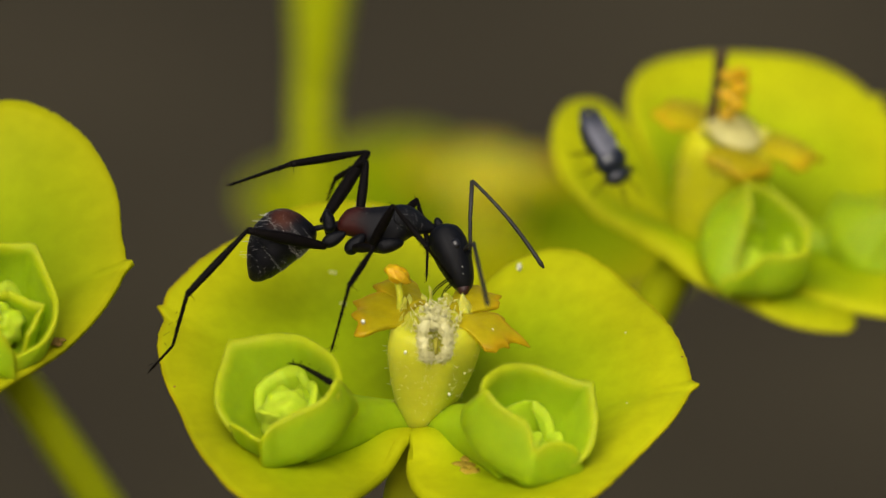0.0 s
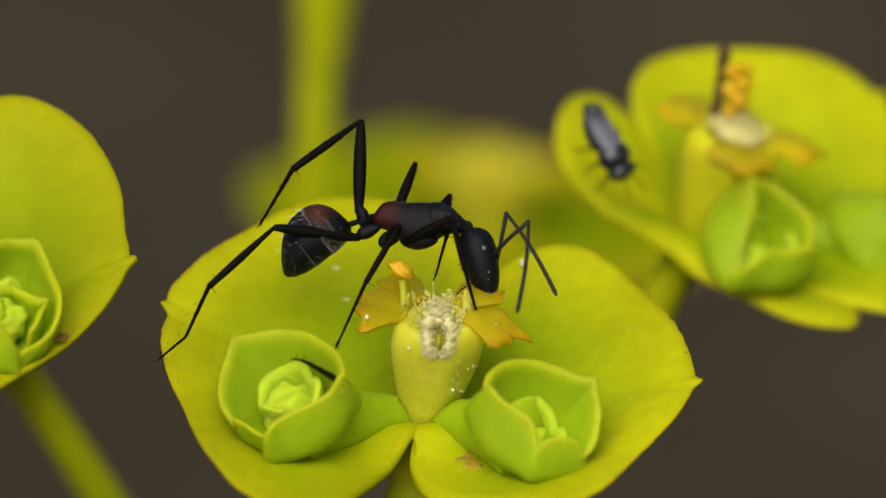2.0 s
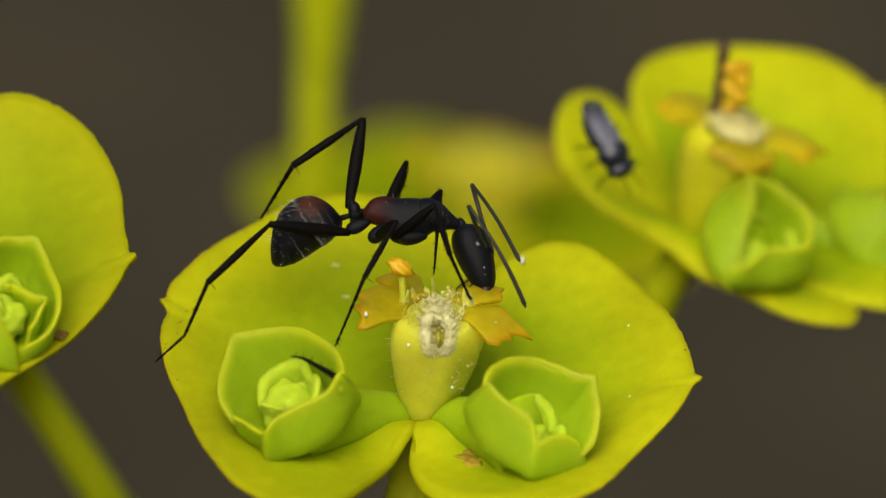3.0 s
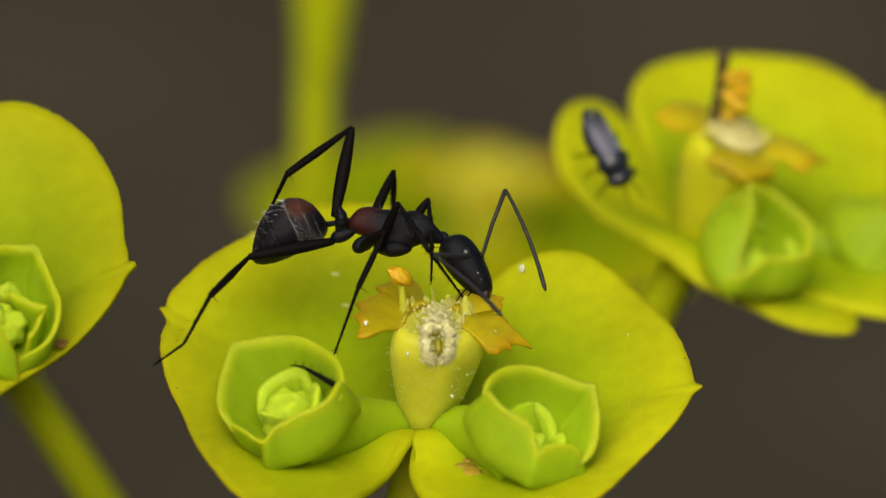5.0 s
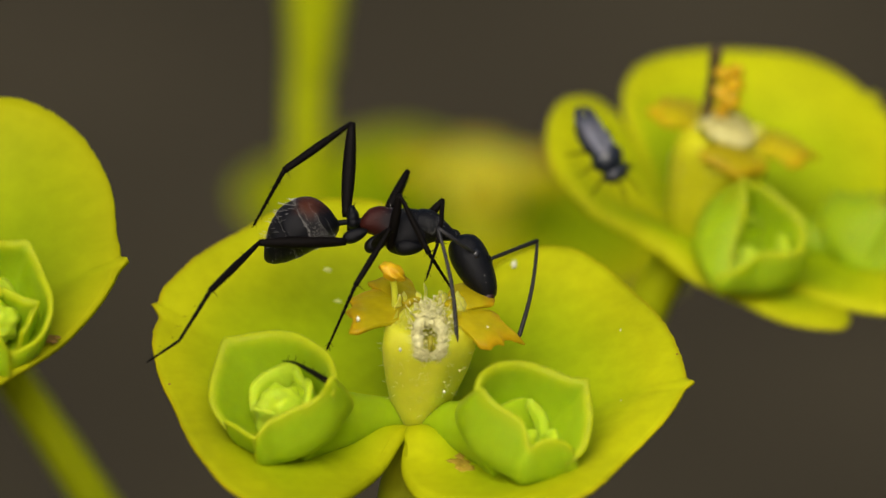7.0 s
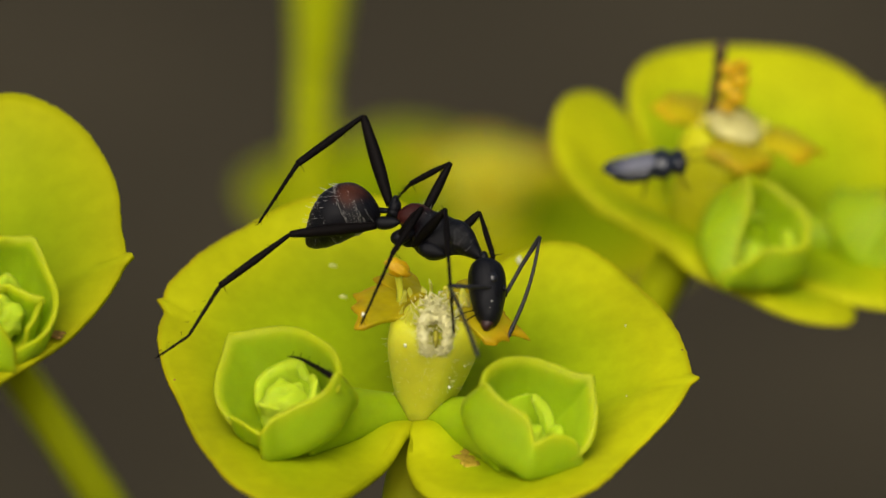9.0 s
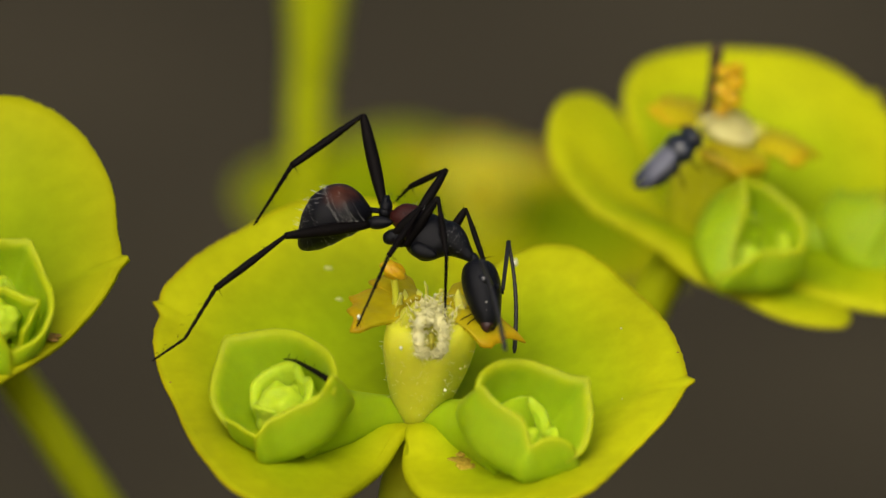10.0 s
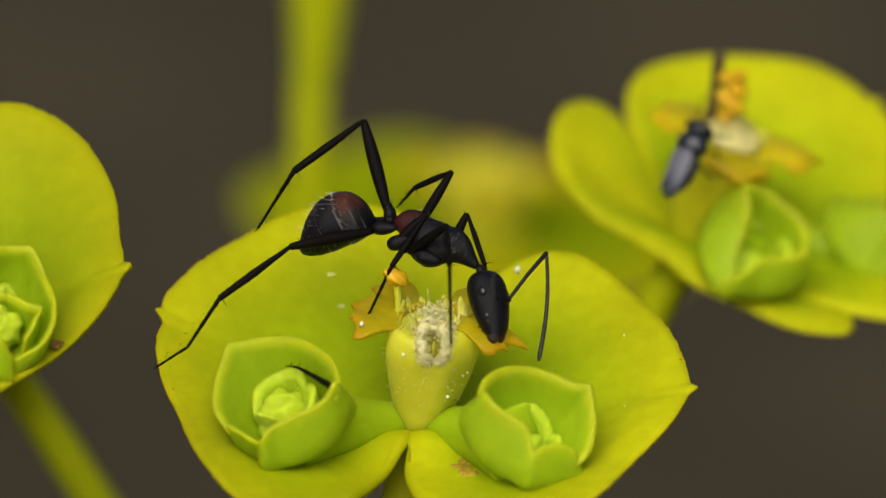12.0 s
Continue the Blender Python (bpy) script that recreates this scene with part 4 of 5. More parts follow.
# The antennae move faster: the times between, and their joints then.
BETWEEN = (0.1, 0.2, 0.3, 0.4, 0.6, 0.7, 0.8, 0.9, 1.2, 1.3, 1.7, 1.8, 2.2, 2.3, 2.6, 2.7, 4.3, 4.4, 4.7, 4.8, 5.2, 5.3, 5.7, 5.8, 6.2, 6.3, 6.7, 6.8, 7.1, 7.2, 8.8, 8.9, 9.2, 9.3, 9.7, 9.8, 10.2, 10.3, 10.7, 10.8, 11.2, 11.3, 11.7, 11.8)
FEELERS = {
    "far_antenna_elbow": [(0.92, 2.08), (0.81, 1.66), (0.87, 1.38), (0.93, 1.14), (2.17, 0.75), (2.74, 0.08), (2.46, -0.04), (1.86, 0.11), (0.65, 1.39), (0.91, 1.56), (1.92, 1.58), (2.47, 1.15), (1.07, 1.69), (1.13, 1.70), (0.39, 1.91), (0.44, 1.95), (2.01, 0.94), (1.91, 0.77), (-0.03, 2.05), (0.89, 2.30), (2.39, 1.27), (2.10, 1.24), (3.06, 1.41), (2.65, 1.84), (2.63, 1.28), (2.13, 1.40), (1.00, 1.69), (1.45, 1.07), (2.63, 0.83), (2.43, 0.97), (3.32, -0.23), (3.10, 0.02), (3.03, -0.89), (3.31, -0.87), (2.96, -0.43), (2.30, -0.51), (1.89, 0.56), (1.87, 0.84), (2.44, 0.61), (2.58, 0.43), (2.45, 1.04), (2.60, 1.11), (3.47, -0.59), (3.46, -0.29)],
    "far_antenna_tip": [(2.88, -0.62), (1.76, -1.34), (1.73, -1.28), (1.57, -1.83), (2.66, -2.20), (2.81, -2.31), (2.12, -2.00), (1.89, -1.85), (1.51, -0.78), (1.65, -1.16), (3.08, -1.49), (3.60, -1.85), (1.93, -0.89), (2.17, -1.54), (2.01, -1.15), (2.13, -0.71), (2.29, -0.26), (2.04, -0.21), (2.67, 0.33), (3.46, 0.13), (2.18, -1.95), (1.82, -1.85), (4.38, -1.59), (5.80, 0.80), (5.33, -0.59), (4.31, -0.29), (2.32, -1.93), (2.18, -1.96), (2.26, -2.04), (2.34, -1.76), (1.85, -2.86), (2.18, -2.98), (1.83, -3.16), (2.94, -3.26), (3.67, -3.58), (2.36, -3.15), (2.62, -2.56), (2.76, -2.10), (2.68, -2.73), (2.43, -2.90), (3.95, -1.87), (4.53, -1.41), (2.77, -3.35), (2.69, -3.20)],
    "near_antenna_elbow": [(0.95, 0.64), (0.97, 0.50), (0.56, 1.72), (0.19, 1.87), (0.18, 2.00), (0.11, 2.07), (0.04, 1.98), (0.11, 2.07), (0.90, 0.90), (0.67, 0.52), (0.79, 0.57), (1.34, 0.69), (1.32, 0.77), (1.32, 0.69), (0.57, 0.87), (0.81, 1.07), (-0.68, 0.81), (-0.38, 0.89), (-0.76, 0.49), (-0.67, 0.40), (-0.58, 0.57), (-0.57, 0.60), (-0.28, 0.25), (-0.11, 0.28), (0.24, 0.33), (0.14, 0.66), (-0.01, 0.31), (0.04, 0.31), (0.06, 0.13), (-0.11, 1.12), (0.22, -0.75), (0.13, -1.08), (1.50, -0.68), (1.50, -0.38), (0.54, -1.16), (1.50, -1.16), (1.80, -0.66), (1.93, -0.45), (2.32, -0.89), (2.00, -0.48), (1.01, -0.52), (1.26, -0.27), (-0.05, -1.27), (0.39, -1.46)],
    "near_antenna_tip": [(1.53, -1.72), (1.55, -1.62), (1.30, -1.50), (1.32, -0.76), (1.37, -1.00), (1.27, -0.87), (1.27, -0.96), (1.28, -0.87), (1.73, -1.95), (1.59, -2.14), (1.00, -2.41), (1.86, -2.55), (1.90, -2.51), (1.77, -2.37), (2.01, -1.86), (2.53, -2.09), (1.37, -2.19), (1.24, -2.11), (1.04, -1.75), (1.53, -1.83), (1.26, -2.50), (1.58, -2.28), (0.30, -2.88), (0.69, -2.85), (2.05, -1.87), (1.06, -1.48), (1.98, -1.38), (1.94, -1.84), (0.73, -2.47), (0.78, -2.28), (0.59, -3.01), (0.71, -2.46), (1.59, -3.22), (1.81, -3.23), (0.85, -4.29), (1.59, -3.24), (2.23, -3.14), (2.30, -3.15), (3.79, -3.25), (2.34, -2.38), (2.45, -3.40), (2.63, -2.91), (-0.36, -4.57), (0.95, -4.55)],
}
# Stretches in which a leg or the body stands as at another time, and single places between the rows of the tables.
HOLDS = {"far_middle": ((1.7, 1.5), (1.8, 2)), "near_front": ((1.8, 1.5),), "": ((7.2, 7), (8.8, 9))}
PLACES = {"far_hind_knee": (0.1, -2.87, 3.27), "far_hind_ankle": (0.1, -4.64, 2.08), "far_hind_foot": (0.1, -5.57, 0.86),
          "neck": (7.2, 0.66, 0.38), "nape": (7.2, 0.75, 0.44), "mouth": (7.2, 1.68, -1.32)}


def track(name):
    """All times and places of a joint, in order."""
    found = dict(zip(TIMES, (BODY | JOINTS)[name]))
    if name in FEELERS:
        found.update(zip(BETWEEN, FEELERS[name]))
    else:
        for start, holds in HOLDS.items():
            if name.startswith(start):
                found.update((t, found[like]) for t, like in holds)
        if name in PLACES:
            found[PLACES[name][0]] = PLACES[name][1:]
    times = sorted(found)
    return times, [found[t] for t in times]


def ease(name, t):
    """A smooth line through the rows of a joint at time t."""
    times, values = TRACKS[name]
    k = min(max(np.searchsorted(times, t) - 1, 0), len(times) - 2)

    def slope(i):
        if i in (0, len(times) - 1):
            return np.zeros(2)
        ha, hb = times[i] - times[i - 1], times[i + 1] - times[i]
        a, b = (np.array(values[i]) - values[i - 1]) / ha, (np.array(values[i + 1]) - values[i]) / hb
        return np.where(a * b > 0, 2 * a * b / np.where(a + b == 0, 1, a + b), 0)

    h = times[k + 1] - times[k]
    s = (t - times[k]) / h
    return ((2 * s ** 3 - 3 * s * s + 1) * np.array(values[k]) + (s ** 3 - 2 * s * s + s) * h * slope(k)
            + (3 * s * s - 2 * s ** 3) * np.array(values[k + 1]) + (s ** 3 - s * s) * h * slope(k + 1))


TRACKS = {name: track(name) for name in (*BODY, *JOINTS)}


def bone(a, b, ref=(0, 1, 0)):
    """The pose (mm) of a part that starts at a and points to b along its own x."""
    x = (b - a).normalized()
    y = (Vector(ref) - x * x.dot(Vector(ref))).normalized()
    m = Matrix((x, y, x.cross(y))).transposed().to_4x4()
    m.translation = a
    return m


def reach(a, target, length, side):
    """The end of a limb of fixed length from a, towards a target (across, up); side: nearer (-1) or farther (1)."""
    d = Vector((target[0] - a.x, 0, target[1] - a.z))
    if d.length >= length:
        d *= length / d.length
    d.y = side * math.sqrt(max(length ** 2 - d.length_squared, 0))
    return a + d


# How deep the body's points lie (mm), before and after the ant steps round to the near side of the cup.
DEPTH = {"rear": (1.0, 0.7), "neck": (1.0, -0.1), "waist": (1.0, 0.8), "tail": (1.0, 1.2), "nape": (1.0, -0.3), "mouth": (0.7, -0.95)}
# How far the head rolls its face to the viewer: seconds, degrees.
ROLL = ((0, 0), (7, 0), (9.5, 5), (10.5, 18), (11.5, 24), (12, 34))
# Each leg: hip on the thorax (along, up, depth in mm), lengths of femur, tibia and tarsus, and the way that each leans.
LEGS = {
    "near_hind": ((-0.37, -0.66, -0.35), (2.66, 2.64, 2.80), (-1, -1, 1), 0.24),
    "far_hind": ((-0.49, 0.07, 0.35), (2.86, 2.62, 2.13), (1, -1, 1), 0.26),
    "near_middle": ((0.44, -0.66, -0.40), (1.32, 2.02, 2.25), (-1, -1, 1), 0.22),
    "near_front": ((0.95, -0.66, -0.36), (1.80, 1.95, 2.30), (-1, -1, 1), 0.22),
    "far_middle": ((0.56, 0.00, 0.40), (2.05, 1.40, 1.25), (1, 1, 1), 0.22),
    "far_front": ((1.75, 0.20, 0.35), (1.00, 1.72, 1.28), (1, -1, -1), 0.2),
}


def limb(name, length, width, mat, label, taper=0.6, bend=0.0, spur=False, hairs=0, seed=0):
    bm = bmesh.new()
    n = 16
    pts = [(length * k / n, 0, bend * min(k / n / 0.62, (1 - k / n) / 0.38)) for k in range(n + 1)]
    if name == "femur":
        rad = [width / 2 * (0.42 + 0.62 * math.sin(math.pi * (0.06 + 0.86 * k / n)) ** 0.9) * (1 - 0.12 * k / n) for k in range(n + 1)]
    elif name == "tibia":
        rad = [width / 2 * (0.5 + 0.5 * min(1, 2 * k / n)) * (1 - 0.2 * (k / n) ** 3) for k in range(n + 1)]
    else:
        rad = [width / 2 * (1 - (1 - taper) * k / n) * (1.0 + 0.18 * (k % 2)) for k in range(n + 1)]
    tube(pts, rad, 10, bm=bm)
    rnd = random.Random(seed)
    if spur:
        tube([(length * 0.97, 0, -0.02), (length * 0.99, 0.02, 0.32)], [0.018, 0.005], 5, bm=bm)
    for k in range(hairs):
        x, a = length * rnd.uniform(0.15, 1), rnd.uniform(0, 6.28)
        r = width * 0.35
        p = Vector((x, r * math.cos(a), r * math.sin(a)))
        tube([p, p + Vector((0.09, 0.09 * math.cos(a), 0.09 * math.sin(a)))], [0.010, 0.004], 4, bm=bm)
    if name == "tarsus":
        # Two hooked claws.
        for s in (-1, 1):
            tube([(length * 0.99, 0, 0), (length + 0.06, s * 0.05, 0.0), (length + 0.10, s * 0.08, -0.05)], [0.02, 0.014, 0.004], 5, bm=bm)
    return part(name, bm, mat, ANT, label)


ANT = thing("ant", LEAN @ pose(0, 0, 0), "black ant with a dark red thorax feeding on the flower cup", "ant")
ANT_PARTS = {}


def build_ant():
    # Thorax: a red rear block, a deep black middle and a separate front plate; the ant's own space lies at its rear joint.
    bm = loft([(-0.04, -0.10, 0.08, 0.10), (0.06, -0.24, 0.28, 0.24), (0.22, -0.31, 0.46, 0.32), (0.50, -0.36, 0.56, 0.37), (0.74, -0.50, 0.55, 0.40), (0.95, -0.74, 0.56, 0.45),
               (1.38, -0.80, 0.62, 0.49), (1.72, -0.66, 0.62, 0.47), (2.00, -0.38, 0.54, 0.40), (2.25, -0.24, 0.38, 0.30), (2.55, -0.17, 0.20, 0.19), (2.86, -0.12, 0.12, 0.13)])
    part("thorax", bm, THORAX, ANT, "thorax, dark red behind and black before")
    bm = loft([(1.60, -0.02, 0.56, 0.40), (1.66, -0.20, 0.66, 0.47), (1.95, -0.27, 0.68, 0.50), (2.25, -0.23, 0.57, 0.43), (2.50, -0.18, 0.38, 0.29), (2.74, -0.13, 0.20, 0.18), (2.86, -0.10, 0.11, 0.12)])
    part("front_plate", bm, BLACK, ANT, "grey-black domed front plate of the thorax")
    bm = ball((0.40, -0.35, 0.16), (0.035, 0.03, 0.035), u=10, v=8)
    part("spiracle", bm, JAW, ANT, "tiny red breathing pore")
    for x, z, y, r, ln, tip in ((-0.12, -0.42, -0.26, 0.20, 0.40, -30), (0.52, -0.54, -0.34, 0.22, 0.40, -48), (1.52, -0.52, -0.32, 0.24, 0.44, -10),
                                (-0.12, -0.12, 0.26, 0.20, 0.34, -42), (0.60, -0.50, 0.34, 0.22, 0.34, -42), (1.45, -0.48, 0.30, 0.28, 0.42, -20)):
        # A pear-shaped hip, thicker at its lower end.
        bm = ball((0, 0, 0), (ln, r, r), u=20, v=14)
        turn = Euler((0, radians(tip), 0)).to_matrix()
        for v in bm.verts:
            v.co.y *= 1 - 0.28 * v.co.x / ln
            v.co.z *= 1 - 0.28 * v.co.x / ln
            v.co = Vector((x, y, z)) + turn @ v.co
        part("coxa", bm, BLACK, ANT, "pear-shaped black hip joint")
    rnd = random.Random(5)
    bm = bmesh.new()
    for k in range(110):
        x = rnd.gauss(2.08, 0.17) if k < 80 else rnd.uniform(0.4, 1.6)
        a = rnd.uniform(2.2, 3.7) if k < 80 else rnd.uniform(0.3, 2.84)
        top = np.interp(x, (0.1, 0.5, 1.0, 1.5, 1.95, 2.25, 2.5), (0.30, 0.56, 0.57, 0.63, 0.68, 0.57, 0.38))
        wide = np.interp(x, (0.1, 0.5, 1.0, 1.5, 1.95, 2.25, 2.5), (0.26, 0.37, 0.42, 0.46, 0.50, 0.43, 0.29))
        low = np.interp(x, (0.1, 0.5, 1.0, 1.5, 1.95, 2.25, 2.5), (-0.26, -0.36, -0.66, -0.68, -0.27, -0.23, -0.18))
        mid, half = (top + low) / 2, (top - low) / 2
        p = Vector((x, wide * math.cos(a), mid + half * math.sin(a)))
        tube([p, p + Vector((-0.016, 0.012 * math.cos(a), 0.012 * math.sin(a)))], [0.0065, 0.004], 4, bm=bm)
    for k in range(4):
        # A few upright bristles on the back.
        x = rnd.uniform(0.15, 1.2)
        p = Vector((x, rnd.uniform(-0.1, 0.1), np.interp(x, (0.1, 0.5, 1.0, 1.5), (0.32, 0.55, 0.55, 0.62))))
        tube([p, p + Vector((-0.04, 0, rnd.uniform(0.08, 0.16)))], [0.004, 0.002], 4, bm=bm)
    tagged(part("pile", bm, HAIR, ANT, "very short pale hairs"), kind="stuff")
    # Waist: a stalk with an upright scale.
    bm = tube([(0, 0, 0), (0.35, 0, 0.02), (0.75, 0, 0)], [0.09, 0.08, 0.10], 10)
    for x, y, z, rx, ry, rz in ((0.46, 0, 0.02, 0.20, 0.24, 0.22), (0.47, 0, 0.16, 0.19, 0.26, 0.26), (0.45, 0, 0.30, 0.13, 0.22, 0.22)):
        ball((x, y, z), (rx, ry, rz), bm, u=20, v=14)
    for k in range(5):
        tube([(0.5, 0.05 * (k - 2), 0.44), (0.52 + 0.02 * k, 0.07 * (k - 2), 0.60)], [0.006, 0.003], 4, bm=bm)
    ANT_PARTS["waist"] = part("waist", bm, BLACK, ANT, "narrow waist with an upright scale")
    # Gaster: egg-shaped, red shoulder with a glint painted in, black rear with pale hairs.
    prof = [(-0.04, -0.05, 0.14, 0.08), (0.05, -0.20, 0.58, 0.40), (0.22, -0.32, 0.90, 0.64), (0.45, -0.37, 1.10, 0.78), (0.82, -0.40, 1.20, 0.85), (1.25, -0.40, 1.17, 0.83),
            (1.62, -0.39, 1.00, 0.72), (1.95, -0.34, 0.72, 0.55), (2.20, -0.26, 0.42, 0.36), (2.36, -0.16, 0.16, 0.18), (2.42, -0.05, 0.02, 0.05)]
    rims = (-0.05, 0.86, 1.50, 1.92, 2.25, 2.6)

    def plate(x):
        """Each plate swells to its rear rim and overlaps the next."""
        for r0, r1 in zip(rims, rims[1:]):
            if x < r1:
                return 1 + 0.032 * max(0, (x - r0) / (r1 - r0)) ** 2
        return 1.0

    bm = loft(prof, sides=40, steps=9)
    for v in bm.verts:
        mid = np.interp(v.co.x, [p[0] for p in prof], [(p[1] + p[2]) / 2 for p in prof])
        v.co.y *= plate(v.co.x)
        v.co.z = mid + (v.co.z - mid) * plate(v.co.x)
    g = ANT_PARTS["gaster"] = part("gaster", bm, GASTER, ANT, "egg-shaped black abdomen, a glint painted on its dark red shoulder")
    rnd = random.Random(77)
    px = [p[0] for p in prof]
    ph, pw, pl = [p[2] for p in prof], [p[3] for p in prof], [p[1] for p in prof]

    def skin(x, a, grow=1.0):
        return Vector((x, np.interp(x, px, pw) * math.cos(a) * grow, (np.interp(x, px, ph) + np.interp(x, px, pl)) / 2 + (np.interp(x, px, ph) - np.interp(x, px, pl)) / 2 * math.sin(a) * grow))

    for x in rims[1:4]:
        bm = bmesh.new()
        ring = [skin(x + 0.02 * math.sin(3 * a), a, 1.028) for a in (2 * math.pi * k / 48 for k in range(49))]
        tube(ring, [0.012] * 49, 6, bm=bm)
        part("plate_edge", bm, PALE_RIM if x < 1 else BLACK, g, "rim of an abdominal plate")
    bm = bmesh.new()

    def bristle(x, a, long, wide, lean=1.2):
        p = skin(x, a, plate(x))
        o = Vector((0.10, math.cos(a), math.sin(a))).normalized()
        tube([p, p + (o + Vector((lean, 0, 0))).normalized() * long], [wide, wide * 0.5], 4, bm=bm)

    for i in range(12):
        # Rows of tiny flat-lying hairs on the first plate, sparser above.
        for k in range(68):
            x, a = 0.10 + 0.065 * i + rnd.gauss(0, 0.014), 2 * math.pi * (k + 0.5 * (i % 2)) / 68 + rnd.gauss(0, 0.025)
            if rnd.random() < (0.9 if math.sin(a) < 0.35 else 0.75 if x > 0.4 else 0.25):
                bristle(x, a, rnd.uniform(0.028, 0.045), 0.0075, 1.5)
    for x, n, long in ((0.87, 120, 0.05), (1.51, 70, 0.04)):
        for k in range(n):
            bristle(x + rnd.gauss(0, 0.015), 2 * math.pi * k / n, long * rnd.uniform(0.7, 1.2), 0.0062, 2.0)
    for k in range(80):
        bristle(rnd.uniform(0.95, 2.2), rnd.uniform(0, 6.283), rnd.uniform(0.02, 0.045), 0.0075, 2.5)
    for x, first, last, n in ((0.90, 0.7, 2.6, 8), (1.12, 0.6, 2.8, 9), (1.40, 0.5, 3.0, 10), (1.72, 0.4, 3.3, 10), (2.02, 0.3, 3.5, 9)):
        # Rows of long pale bristles across the back.
        for k in range(n):
            bristle(x + rnd.gauss(0, 0.04), first + (last - first) * k / (n - 1) + rnd.gauss(0, 0.05), rnd.uniform(0.13, 0.26), 0.0058, 1.0)
    tagged(part("hairs", bm, HAIR, g, "sparse pale bristles"), kind="stuff")
    # Head: long oval, narrowing to the jaws.
    prof = [(-0.06, -0.14, 0.12, 0.14), (0.03, -0.32, 0.32, 0.40), (0.20, -0.46, 0.50, 0.55), (0.52, -0.54, 0.58, 0.64), (0.95, -0.53, 0.57, 0.64), (1.32, -0.47, 0.50, 0.56),
            (1.62, -0.40, 0.42, 0.47), (1.86, -0.31, 0.32, 0.37), (2.02, -0.20, 0.20, 0.26), (2.08, -0.08, 0.08, 0.12)]
    h = ANT_PARTS["head"] = part("head", loft(prof, sides=32), BLACK, ANT, "long oval black head with fine granular sheen")
    for s in (-1, 1):
        part("eye", ball((0.72, s * 0.555, 0.22), (0.17, 0.11, 0.15), u=20, v=14), EYE_BLACK, h, "glossy black compound eye")
        part("antenna_socket", ball((0.98, s * 0.26, 0.54), (0.11, 0.09, 0.05), u=14, v=10), BLACK, h)
        bm = loft([(1.76, -0.24, 0.20, 0.15), (2.00, -0.24, 0.16, 0.17), (2.13, -0.19, 0.06, 0.13), (2.20, -0.13, -0.02, 0.06)])
        for v in bm.verts:
            v.co.y += s * 0.14
        part("mandible", bm, JAW, h, "dark red jaw")
        for dx, ln in ((1.52, 0.80), (1.68, 0.50)):
            line = smooth_points([(dx, s * 0.18, -0.25), (dx + 0.12, s * 0.22, -0.25 - ln * 0.6), (dx + 0.30, s * 0.2, -0.25 - ln)], 4)
            part("palp", tube(line, [0.024 - 0.012 * k / len(line) for k in range(len(line))], 6), LEG, h, "thin feeler at the mouth")
    rnd = random.Random(8)
    for x, y, z in ((1.35, -0.52, 0.12), (1.42, -0.50, 0.16), (0.62, -0.61, -0.12), (1.62, -0.44, 0.10)):
        part("grain_or_glint", ball((x, y, z), [rnd.uniform(0.012, 0.022)] * 3, u=8, v=6), GRAIN, h, "pale pollen grain stuck to the head")
    part("nape_joint", ball((-0.12, 0, -0.02), (0.2, 0.14, 0.13)), BLACK, h)
    for k, (name, (hip, lengths, sides, width)) in enumerate(LEGS.items()):
        hind = "hind" in name
        ANT_PARTS[name] = (
            limb("femur", lengths[0], width * (1.6 if hind else 1.4), LEG, "black thigh", seed=k, hairs=6),
            limb("tibia", lengths[1], width * (1.02 if hind else 0.92), LEG, "thin black shin with a spur", seed=k + 10, spur=True, hairs=14),
            limb("tarsus", lengths[2], width * (0.52 if hind else 0.50), LEG, "jointed black foot", seed=k + 20, taper=0.5, bend=0.28 if name == "near_hind" else 0.0, hairs=14))
    for name in ("far_antenna", "near_antenna"):
        bm = tube([(0, 0, 0), (0.1, 0, 0), (1.0, 0, 0.03), (2.1, 0, 0)], [0.05, 0.06, 0.062, 0.072], 8)
        a = part("antenna_scape", bm, FEELER, ANT, "dark grey first joint of the antenna")
        pts = [(3.42 * k / 22, 0, 0.16 * math.sin(math.pi * k / 22)) for k in range(23)]
        b = part("antenna_whip", tube(pts, [0.048 + 0.02 * k / 22 + 0.006 * (k % 2) for k in range(22)] + [0.03], 8), FEELER, ANT, "dark grey beaded antenna whip")
        ANT_PARTS[name] = (a, b)


build_ant()


# ---- the small fly ----
FLY = thing("small_fly", LEAN @ pose(0, 0, 0), "tiny blue-black fly on a bract, pale sheen painted on its folded wings", "fly")


